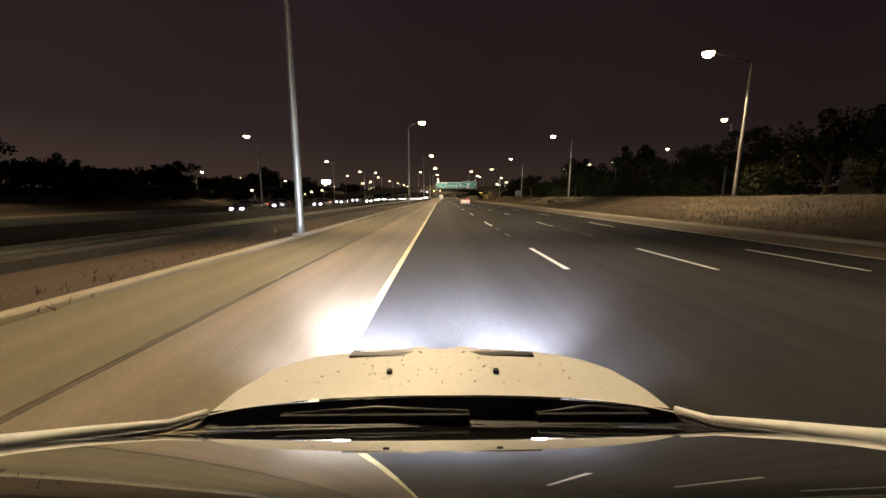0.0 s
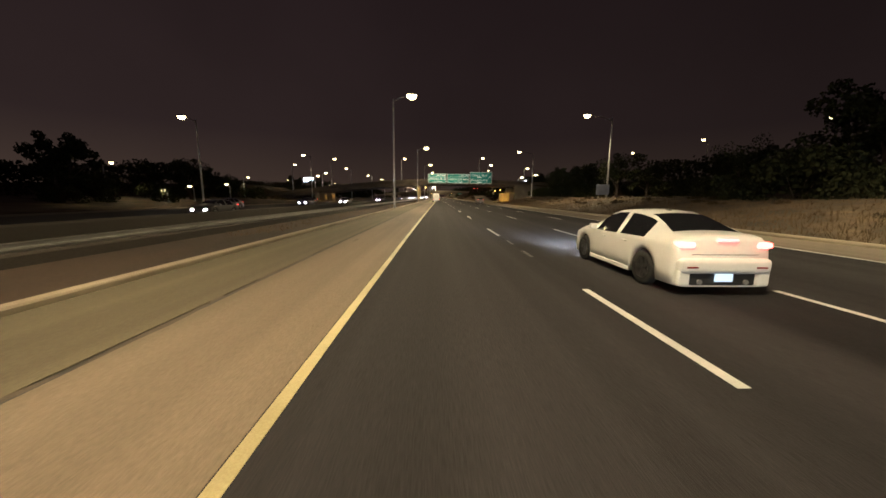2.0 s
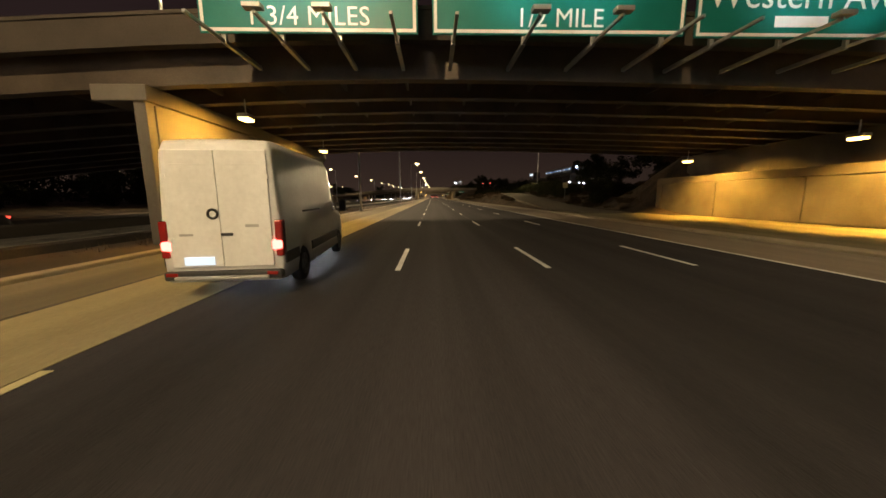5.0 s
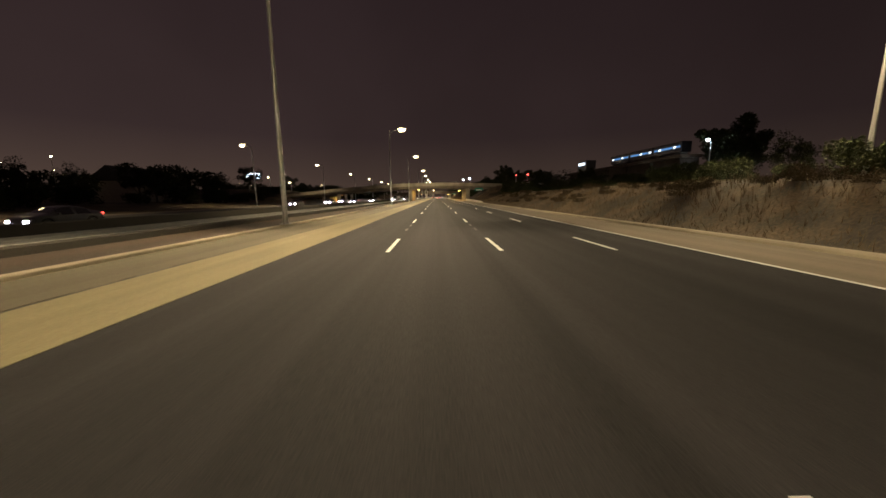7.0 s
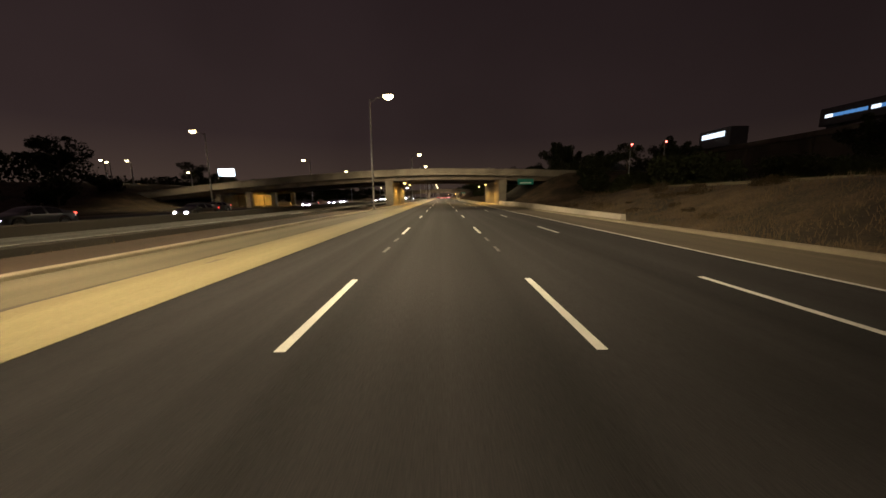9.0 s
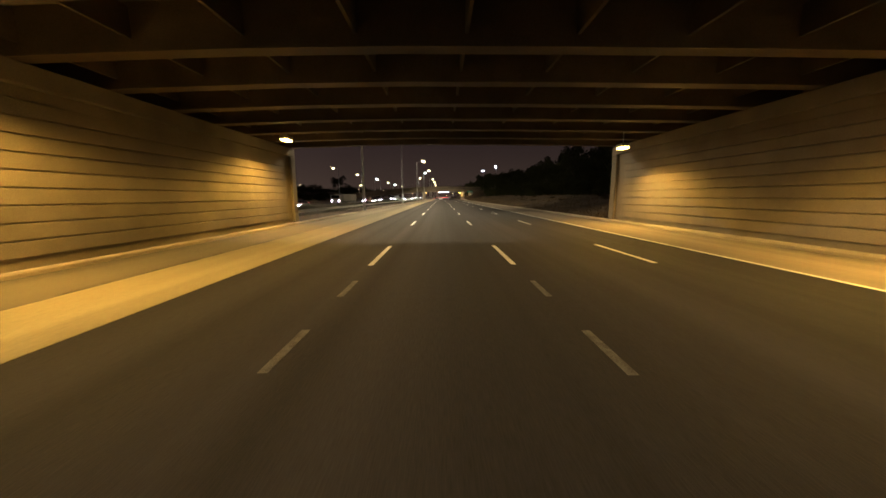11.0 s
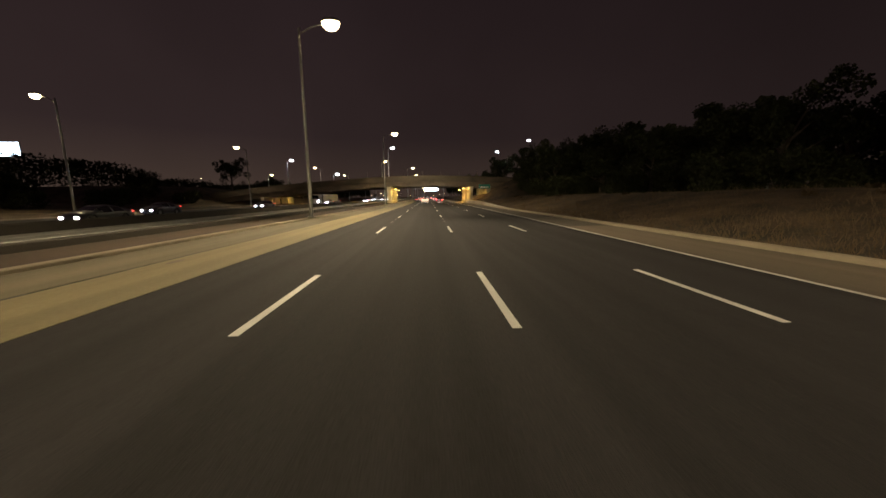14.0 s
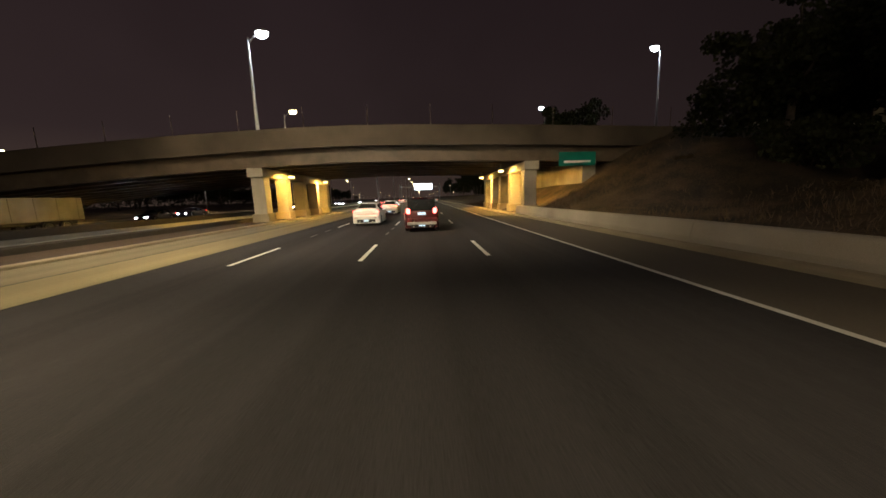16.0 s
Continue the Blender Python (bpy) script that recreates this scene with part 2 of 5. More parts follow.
M_BILLBOARD = glow("lit_billboard_face", (0.80, 0.92, 1.0), 3.5)
M_WINDOW_LIT = glow("lit_window", (0.80, 0.92, 1.0), 0.8)
M_WINDOW_BLUE = glow("blue_lit_window", (0.13, 0.33, 0.68), 0.30)
M_HOUSE = material("pale_house_siding", (0.30, 0.27, 0.22), (0.42, 0.38, 0.31), 0.85, 1.0, 30, bump=0.1)
M_ROOF = material("dark_roof", (0.03, 0.028, 0.026), (0.07, 0.065, 0.06), 0.9, 1.0, 30, bump=0.3)

# ------------------------------------------------------------- building helpers
def mesh_of(name, verts, faces, mat, smooth=False):
    me = bpy.data.meshes.new(name)
    me.from_pydata(verts, [], faces)
    me.update()
    if mat:
        me.materials.append(mat)
    if smooth:
        me.polygons.foreach_set("use_smooth", [True] * len(me.polygons))
    return me


def part(name, data, parent, label="", m=None):
    """Links a mesh as one object under a thing or part."""
    ob = new(name, data)
    if parent is not None:
        ob.parent = parent
    if m is not None:
        ob.matrix_basis = m
    if label:
        ob["label"] = label
    return ob


def thing(name, label, category, m=None, group="", kind="", data=None):
    ob = new(name, data)
    if m is not None:
        ob.matrix_basis = m
    return tagged(ob, label, category, group, kind)


def boxes(*list_of):
    """Vertices and faces of boxes (x0, x1, y0, y1, z0, z1)."""
    v, f = [], []
    for x0, x1, y0, y1, z0, z1 in list_of:
        b = len(v)
        v += [(x0, y0, z0), (x1, y0, z0), (x1, y1, z0), (x0, y1, z0), (x0, y0, z1), (x1, y0, z1), (x1, y1, z1), (x0, y1, z1)]
        f += [tuple(b + i for i in q) for q in ((3, 2, 1, 0), (4, 5, 6, 7), (0, 1, 5, 4), (1, 2, 6, 5), (2, 3, 7, 6), (3, 0, 4, 7))]
    return v, f


def block(name, mat, x0, x1, y0, y1, z0, z1, bevel=0.0, segments=2):
    """A box mesh with softened edges."""
    v, f = boxes((x0, x1, y0, y1, z0, z1))
    me = mesh_of(name, v, f, mat)
    if bevel:
        bm = bmesh.new()
        bm.from_mesh(me)
        bmesh.ops.bevel(bm, geom=bm.edges[:], offset=bevel, segments=segments, affect="EDGES", profile=0.5)
        bm.to_mesh(me)
        bm.free()
    return me


def extrude_profile(name, mat, profile, y0, y1, steps=1, closed=True, smooth=False):
    """A closed outline in x, z drawn along y."""
    n, v, f = len(profile), [], []
    for i in range(steps + 1):
        y = y0 + (y1 - y0) * i / steps
        v += [(x, y, z) for x, z in profile]
    for i in range(steps):
        for j in range(n if closed else n - 1):
            a, b = i * n + j, i * n + (j + 1) % n
            f.append((a, b, b + n, a + n))
    if closed:
        f.append(tuple(range(n)))
        f.append(tuple(reversed(range(steps * n, steps * n + n))))
    me = mesh_of(name, v, f, mat, smooth)
    bm = bmesh.new()
    bm.from_mesh(me)
    bmesh.ops.recalc_face_normals(bm, faces=bm.faces[:])
    bm.to_mesh(me)
    bm.free()
    return me


def tube(name, mat, points, radii, sides=12, smooth=True):
    """A round bar through the points, tapered by the radii."""
    v, f = [], []
    pts = [Vector(p) for p in points]
    for i, p in enumerate(pts):
        d = (pts[min(i + 1, len(pts) - 1)] - pts[max(i - 1, 0)]).normalized()
        a = d.orthogonal().normalized() if abs(d.z) < 0.99 else Vector((1, 0, 0))
        if abs(d.z) < 0.99:
            a = Vector((0, 0, 1)).cross(d).normalized()
        b = d.cross(a)
        for k in range(sides):
            w = 2 * math.pi * k / sides
            v.append(tuple(p + radii[i] * (math.cos(w) * a + math.sin(w) * b)))
    for i in range(len(pts) - 1):
        for k in range(sides):
            f.append((i * sides + k, i * sides + (k + 1) % sides, (i + 1) * sides + (k + 1) % sides, (i + 1) * sides + k))
    f.append(tuple(reversed(range(sides))))
    f.append(tuple(range((len(pts) - 1) * sides, len(pts) * sides)))
    return mesh_of(name, v, f, mat, smooth)


def disc_ring(name, mat, profile, sides=20, axis="x"):
    """A turned shape: profile of (radius, offset) about the axis."""
    v, f, n = [], [], len(profile)
    for k in range(sides):
        w = 2 * math.pi * k / sides
        for r, o in profile:
            c, s = r * math.cos(w), r * math.sin(w)
            v.append((o, c, s) if axis == "x" else (c, s, o))
    for k in range(sides):
        for j in range(n - 1):
            a, b = k * n + j, ((k + 1) % sides) * n + j
            f.append((a, b, b + 1, a + 1))
    me = mesh_of(name, v, f, mat, True)
    bm = bmesh.new()
    bm.from_mesh(me)
    bmesh.ops.remove_doubles(bm, verts=bm.verts[:], dist=0.0005)
    bmesh.ops.recalc_face_normals(bm, faces=bm.faces[:])
    bm.to_mesh(me)
    bm.free()
    return me


def lettering(name, text, size, mat, parent, x, y, z, align="CENTER", width=1.0, label=""):
    """Raised letters that face back down the road."""
    cu = bpy.data.curves.new(name, "FONT")
    cu.body, cu.size, cu.extrude, cu.align_x, cu.space_character = text, size, 0.004, align, 1.02
    cu.resolution_u = 3
    tmp = new("tmp", cu)
    bpy.context.view_layer.update()
    me = bpy.data.meshes.new_from_object(tmp.evaluated_get(bpy.context.evaluated_depsgraph_get()))
    bpy.data.objects.remove(tmp)
    # one mesh a letter: islands that overlap across belong together
    bm = bmesh.new()
    bm.from_mesh(me)
    bpy.data.meshes.remove(me)
    left, islands = set(bm.faces), []
    while left:
        todo, got = [left.pop()], []
        while todo:
            face = todo.pop()
            got.append(face)
            for e in face.edges:
                for other in e.link_faces:
                    if other in left:
                        left.remove(other)
                        todo.append(other)
        xx = [v.co.x for g in got for v in g.verts]
        islands.append([min(xx), max(xx), got])
    islands.sort(key=lambda i: i[0])
    letters = []
    for lo, hi, got in islands:
        if letters and lo < letters[-1][1] - 0.3 * min(hi - lo, letters[-1][1] - letters[-1][0]):
            letters[-1][1] = max(hi, letters[-1][1])
            letters[-1][2] += got
        else:
            letters.append([lo, hi, list(got)])
    for lo, hi, got in letters:
        used = list({v for g in got for v in g.verts})
        ix = {v: i for i, v in enumerate(used)}
        part("letter", mesh_of("letter", [tuple(v.co) for v in used], [tuple(ix[v] for v in g.verts) for g in got], mat), parent, "",
             pose(x, y, z, 90, 0, 0) @ Matrix.Diagonal((width, 1, 1, 1)))
    bm.free()


def lerp_rows(rows, y):
    """Row of values at y, smoothly between keyed rows."""
    if y <= rows[0][0]:
        return rows[0][1:]
    for a, b in zip(rows, rows[1:]):
        if y <= b[0]:
            t = (y - a[0]) / (b[0] - a[0])
            return tuple(p + (q - p) * t for p, q in zip(a[1:], b[1:]))
    return rows[-1][1:]

# ------------------------------------------------------------- ground and road
Y0, Y1 = -160.0, 2600.0
LINES = (3.85, 7.52, 11.20)
FOOT = 17.35  # foot of the bank


def inner_edge(y):
    """Where the concrete inner shoulder meets the asphalt: it widens along the way."""
    return lerp_rows([(-160, -0.38), (75, -0.38), (105, -0.16), (142, 0.28), (178, 0.72), (262, 0.95), (470, 0.98), (504, 1.3), (556, 1.9), (2600, 1.9)], y)[0]


def outer_edge(y):
    """Where the asphalt meets the outer shoulder."""
    return lerp_rows([(-160, 13.7), (470, 13.7), (510, 14.35), (2600, 14.35)], y)[0]


LENGTHS = [-160.0] + [10.0 * i for i in range(64)] + [700.0, 900.0, 1300.0, 2600.0]


def ribbon(name, mat, profile, follow, ya=-160.0, yb=2600.0):
    """A closed outline of (x, z, share) drawn along the road; share 1 follows the given edge."""
    yy = [ya] + [y for y in LENGTHS if ya < y < yb] + [yb]
    n, v, f = len(profile), [], []
    for y in yy:
        e = follow(y)
        v += [(x + q * e, y, z) for x, z, q in profile]
    for i in range(len(yy) - 1):
        f += [(i * n + j, i * n + (j + 1) % n, (i + 1) * n + (j + 1) % n, (i + 1) * n + j) for j in range(n)]
    f += [tuple(reversed(range(n))), tuple(range((len(yy) - 1) * n, len(yy) * n))]
    me = mesh_of(name, v, f, mat)
    bm = bmesh.new()
    bm.from_mesh(me)
    bmesh.ops.recalc_face_normals(bm, faces=bm.faces[:])
    bm.to_mesh(me)
    bm.free()
    return me


def flat(xa, sa, xb, sb, za, zb):
    return [(xa, za, sa), (xb, za, sb), (xb, zb, sb), (xa, zb, sa)]



def smooth(a, b, v):
    t = min(1.0, max(0.0, (v - a) / (b - a)))
    return t * t * (3 - 2 * t)


def bank_top(y):
    """Height of the top of the bank along the road, higher at the bridges."""
    h = 2.0
    for a, b in ((183, 203), (378, 401), (576, 597)):
        rise = (1.0 if y > 183.5 else 0.0) if a == 183 else smooth(a - 18, a - 0.5, y)
        h = max(h, 6.6 * rise * (1 - smooth(b + 0.5, b + 18, y)))
    return h


def ramp_line(y):
    """Inner edge and height of the exit ramp at y."""
    t = max(0.0, (y - 203) / 140)
    return 18.7 + 9.5 * t ** 1.15, 2.5 * smooth(0.02, 0.45, t)


def bank(x, y):
    """Height of the land across the road."""
    h = 0.0
    if x > FOOT and 203 < y < 350:
        xl, zr = ramp_line(y)
        side = min(1.0, max(0.0, (x - FOOT) / max(0.4, xl - FOOT)))
        h = zr * side * side * (3 - 2 * side)
        if x > xl + 6.3:
            h += (max(bank_top(y), zr + 0.6) - zr) * smooth(xl + 6.3, xl + 13, x) + 2.2 * smooth(xl + 10, 88, x)
            h += 0.55 * noise.noise((x * 0.16, y * 0.11, 7.0)) * smooth(xl + 6.3, xl + 10, x)
    elif x > FOOT:
        foot = FOOT
        if 168 < y <= 203:
            foot = FOOT + 10.5 * min(1, (y - 168) / 12)
        t = min(1.0, max(0.0, (x - foot) / (max(32.0, foot + 8) - foot)))
        h = (bank_top(y) if x < 50 else 0.5 * bank_top(y) + 1.6) * t * t * (3 - 2 * t)
    elif x < -47:
        t = min(1.0, (-47 - x) / 16.0)
        h = max(1.0, bank_top(y) - 1.2) * t * t * (3 - 2 * t)
    elif -36.7 < x < -13.5:
        h = -0.42
    if h > 0.02:
        h += 0.35 * noise.noise((x * 0.12, y * 0.07, 0.3)) * min(1, h)
    return h - 0.06


xs = [-1800, -700, -300, -160, -110, -80, -66, -60, -56, -52, -49.5, -47, -38, -36.6, -13.8, -13.3, 0, 17.1, 17.35, 18.2, 19.2, 20.5, 22, 23.5, 25, 26.5, 28, 29.5, 31, 33, 36, 39, 42, 47, 55, 65, 76, 90, 160, 300, 700, 1800]
ys = [-600, -160] + sorted([-150 + 6 * i for i in range(145)] + [183.3, 183.7]) + [760, 900, 1200, 1700, 2600, 4200]
gv = [(x, y, bank(x, y)) for y in ys for x in xs]
nx = len(xs)
gf = [(j * nx + i, j * nx + i + 1, (j + 1) * nx + i + 1, (j + 1) * nx + i) for j in range(len(ys) - 1) for i in range(nx - 1)]
ground = thing("ground", "dry grassy ground and embankments beside the expressway", "ground", kind="structure",
               data=mesh_of("ground", gv, gf, M_GRASS, True))

road = thing("road", "dark worn asphalt carriageway of four lanes", "road", kind="structure",
             data=block("road", M_ASPHALT, -0.6, 14.6, Y0, Y1, -0.3, 0.0))
shoulder_left = thing("pavement_left_shoulder", "pale stained concrete inner shoulder with a long joint", "shoulder", kind="structure")
part("slab", ribbon("slab", M_OUTER, flat(-2.20, 1, 0.0, 1, -0.3, 0.005), inner_edge, -160.0, 168.0), shoulder_left, "brown stained concrete")
part("slab", ribbon("slab", M_CONCRETE, flat(-2.20, 1, 0.0, 1, -0.3, 0.006), inner_edge, 168.0, 2600.0), shoulder_left, "pale yellowish concrete")
part("slab", ribbon("slab", M_DULL, flat(-4.70, 1, -2.32, 1, -0.3, 0.004), inner_edge), shoulder_left)
part("joint", ribbon("joint", M_JOINT, flat(-2.32, 1, -2.20, 1, -0.3, -0.006), inner_edge), shoulder_left, "dark sealed joint")
seal = random.Random(8)
sv, sf = [], []
for i in range(900):
    y = -20 + i * 0.7 + seal.uniform(-0.3, 0.3)
    n_ = seal.randint(6, 9)
    wx, wy, x = seal.uniform(0.03, 0.08), seal.uniform(0.2, 0.9), inner_edge(y) - 2.24 + seal.uniform(-0.04, 0.04)
    o = len(sv)
    for k in range(n_):
        a = 2 * math.pi * k / n_
        q = seal.uniform(0.6, 1.1)
        sv.append((x + wx * q * math.cos(a), y + wy * q * math.sin(a), 0.009 + 0.0004 * (i % 4)))
    sf.append(tuple(range(o, o + n_)))
ov, of = [], []
for i in range(70):
    y = seal.uniform(0, 600)
    x = inner_edge(y) + seal.choice((seal.uniform(-2.1, -1.2), seal.uniform(-4.3, -2.6)))
    n_ = seal.randint(9, 13)
    wx, wy = seal.uniform(0.05, 0.16), seal.uniform(0.3, 1.1)
    o = len(ov)
    for k in range(n_):
        a = 2 * math.pi * k / n_
        q = seal.uniform(0.55, 1.1)
        ov.append((x + wx * q * math.cos(a), y + wy * q * math.sin(a), 0.0075 + 0.0003 * (i % 3)))
    of.append(tuple(range(o, o + n_)))
part("oil_stain", mesh_of("oil_stain", ov, of, M_STAIN), shoulder_left, "dull dark oil stains")
part("tar_patch", mesh_of("tar_patch", sv, sf, M_TAR), shoulder_left, "ragged dark tar along the joint")
kerb_left = thing("kerb_left", "low pale concrete kerb along the inner shoulder", "kerb", kind="structure",
                  data=ribbon("kerb", M_KERB, [(-4.93, -0.2, 1), (-4.70, -0.2, 1), (-4.71, 0.09, 1), (-4.74, 0.13, 1), (-4.90, 0.14, 1), (-4.93, 0.11, 1)], inner_edge))
median = thing("median_strip", "sandy dirt strip with dark patches in the median", "median", kind="structure",
               data=ribbon("median", M_DIRT, flat(-8.15, 1, -4.93, 1, -0.3, 0.05), inner_edge))
median_wall = thing("median_wall", "low concrete wall along the median, darkened for its shaded face", "barrier", kind="structure",
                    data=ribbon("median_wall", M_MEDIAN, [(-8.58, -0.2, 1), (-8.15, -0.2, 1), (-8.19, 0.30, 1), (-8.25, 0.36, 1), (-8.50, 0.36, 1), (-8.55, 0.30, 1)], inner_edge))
ballast = thing("ballast_bed", "dusty ballast bed in the middle of the median", "ballast", kind="structure",
                data=ribbon("ballast", M_BALLAST, flat(-13.6, 0, -8.58, 1, -0.4, 0.06), inner_edge))
for x in (-10.35, -11.80):
    thing("rail", "worn steel rail on the ballast", "rail", group="rails",
          data=extrude_profile("rail", M_GALV, [(x - 0.07, 0.055), (x + 0.07, 0.055), (x + 0.07, 0.08), (x + 0.012, 0.10), (x + 0.012, 0.19), (x + 0.036, 0.20), (x + 0.036, 0.235), (x - 0.036, 0.235), (x - 0.036, 0.20), (x - 0.012, 0.19), (x - 0.012, 0.10), (x - 0.07, 0.08)], Y0, Y1))
far_wall = thing("far_median_wall", "low dark concrete wall beside the opposite carriageway", "barrier", kind="structure",
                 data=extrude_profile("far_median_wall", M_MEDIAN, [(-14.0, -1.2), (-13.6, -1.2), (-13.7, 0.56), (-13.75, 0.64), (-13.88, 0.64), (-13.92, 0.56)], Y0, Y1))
far_road = thing("opposite_road", "dark asphalt carriageway for the opposite traffic", "road", kind="structure",
                 data=block("opposite_road", M_FAR_ASPHALT, -33.0, -14.0, Y0, Y1, -1.2, -0.15))
far_shoulder = thing("opposite_shoulder", "pale concrete outer shoulder of the opposite carriageway", "shoulder", kind="structure",
                     data=block("opposite_shoulder", M_OUTER, -36.5, -33.0, Y0, Y1, -1.2, -0.144))
shoulder_right = thing("pavement_right_shoulder", "brownish worn outer shoulder beside the grass bank", "shoulder", kind="structure")
part("slab", ribbon("right_shoulder", M_OUTER, flat(0.0, 1, 16.9, 0, -0.3, 0.004), outer_edge, -160.0, 498.0), shoulder_right, "worn brownish concrete")
part("slab", ribbon("right_shoulder", M_SHOULDER, flat(0.0, 1, 16.9, 0, -0.3, 0.003), outer_edge, 498.0, 2600.0), shoulder_right, "dark brown worn asphalt")
kerb_right = thing("kerb_right", "low pale concrete kerb at the foot of the bank", "kerb", kind="structure",
                   data=extrude_profile("kerb_r", M_KERB, [(16.9, -0.2), (17.35, -0.2), (17.35, 0.12), (17.29, 0.15), (16.99, 0.14), (16.92, 0.09)], Y0, Y1))

# road markings
yellow = thing("yellow_edge_line", "solid yellow edge line painted along the asphalt", "road marking", kind="structure",
               data=ribbon("yellow_edge_line", M_YELLOW_PAINT, flat(0.015, 1, 0.145, 1, -0.01, 0.006), inner_edge, -160.0, 174.0))
white = thing("white_edge_line", "solid white edge line along the outer lane", "road marking", kind="structure",
              data=ribbon("white_edge_line", M_WHITE_PAINT, flat(-0.13, 1, -0.01, 1, -0.01, 0.006), outer_edge))
CYCLE, PHASE = 12.19, 11.26
dash_me = block("lane_dash", M_WHITE_PAINT, -0.065, 0.065, -3.35, 0.0, -0.01, 0.006)
worn_me = block("worn_mark", M_WORN_PAINT, -0.055, 0.055, -1.1, 0.0, -0.01, 0.005)
for line in LINES:
    row = thing("lane_line", "broken white lane line of short painted dashes", "road marking", group="lane lines", kind="structure")
    for k in range(-3, 100):
        y = PHASE + CYCLE * k + random.uniform(-0.06, 0.06)
        part("dash", dash_me, row, m=pose(line + random.uniform(-0.015, 0.015), y, 0))
        if k % 5 == 0 and line < 8:
            for off in (4.6, 7.2):
                part("worn_mark", worn_me, row, "faint worn remnant of paint" if k == 0 and off == 4.6 else "",
                     pose(line + random.uniform(-0.03, 0.03), y + off, 0))


# ------------------------------------------------------------- bridges
def bridge(name, label, y0, y1, soffit, depth, left_end, right_end, left_wall, right_wall, crest=0.9, courses=False, steel=True, columns=False, far_wall=-39.5, fence=False, shelf=0, facing=M_PARAPET, stone=M_WALL, power=2.0, rail=1.25):
    """A road bridge across the expressway: deck and girders on an arched line, two parapets, pier walls."""
    b = thing(name, label, "bridge", kind="structure")
    span = right_end - left_end
    mid = 4.0
    half = max(right_end - mid, mid - left_end)
    arch = lambda x: -crest * (abs(x - mid) / half) ** power * (2.2 if x < mid else 1.0)
    n = 28
    px = [left_end + span * i / n for i in range(n + 1)]

    def strip(nm, mat, ya, yb, za, zb):
        v, f = [], []
        for x in px:
            a = arch(x)
            v += [(x, ya, za + a), (x, yb, za + a), (x, yb, zb + a), (x, ya, zb + a)]
        for i in range(n):
            o = 4 * i
            f += [(o, o + 1, o + 5, o + 4), (o + 1, o + 2, o + 6, o + 5), (o + 2, o + 3, o + 7, o + 6), (o + 3, o, o + 4, o + 7)]
        f += [(3, 2, 1, 0), (4 * n, 4 * n + 1, 4 * n + 2, 4 * n + 3)]
        return mesh_of(nm, v, f, mat)

    part("deck", strip("deck", stone, y0 + 0.1, y1 - 0.1, soffit + depth, soffit + depth + 0.3), b, "stained concrete deck slab")
    girders = max(5, int((y1 - y0) / 2.2))
    for i in range(girders):
        y = y0 + 0.7 + (y1 - y0 - 1.4) * i / (girders - 1)
        g = part("girder", strip("girder", M_STEEL if steel else stone, y - 0.02, y + 0.02, soffit + 0.03, soffit + depth), b)
        part("flange", strip("flange", M_STEEL if steel else stone, y - 0.22, y + 0.22, soffit, soffit + 0.04), g)
    for i in range(14):
        x = -12 + 34 * i / 13
        part("cross_frame", block("cross_frame", M_STEEL, x - 0.04, x + 0.04, y0 + 0.75, y1 - 0.75, soffit + 0.35 + arch(x), soffit + depth - 0.1 + arch(x)), b)
    for ya, yb in ((y0 - 0.25, y0 + 0.1), (y1 - 0.1, y1 + 0.25)):
        p = part("parapet", strip("parapet", facing, ya, yb, soffit + depth - 0.25, soffit + depth + rail), b, "pale concrete parapet")
        part("coping", strip("coping", facing, ya - 0.06, yb + 0.06, soffit + depth + rail, soffit + depth + rail + 0.11), p)
    for x, nm, lab in ((left_wall, "median_pier", "concrete pier wall with lit orange faces"), (right_wall, "abutment", "tall concrete abutment wall")):
        if x is None:
            continue
        side = 1 if x < mid else -1
        top = soffit + arch(x)
        if side < 0 and shelf:
            part("back_wall", block("back_wall", stone, x + 2.6, x + 3.2, y0 + 0.3, y1 - 0.3, shelf - 0.3, top, 0.02), b, "dark recessed back wall")
            part("bearing_shelf", block("bearing_shelf", stone, x + 0.3, x + 2.6, y0 + 0.4, y1 - 0.4, shelf - 0.6, shelf - 0.2, 0.02), b)
            top = shelf
        thick = 0.55 if shelf and side > 0 else 1.3
        if columns:
            for k in range(5):
                yc = y0 + 1.2 + (y1 - y0 - 2.4) * k / 4
                col = part("column", block("column", stone, x - 0.55, x + 0.55, yc - 0.55, yc + 0.55, -0.2, top - 0.75, 0.06, 3), b, "square concrete column")
                part("plinth", block("plinth", M_KERB, x - 0.7, x + 0.7, yc - 0.7, yc + 0.7, -0.2, 0.75, 0.05), col)
            part("pier_cap", block("pier_cap", stone, x - 0.65, x + 0.65, y0 + 0.3, y1 - 0.3, top - 0.75, top - 0.003, 0.05), b)
            continue
        xa, xb = (x - thick, x) if side > 0 else (x, x + thick)
        pier = part(nm, block(nm, stone, xa + 0.06, xb - 0.06, y0 + 0.3, y1 - 0.3, -0.2, top, 0.03), b, lab)
        cap = part("pier_cap", block("pier_cap", stone, xa - (1.2 if shelf and side > 0 else 0.12), xb + 0.12, y0 + 0.15, y1 - 0.15, top - 0.55, top - 0.003, 0.04), pier)
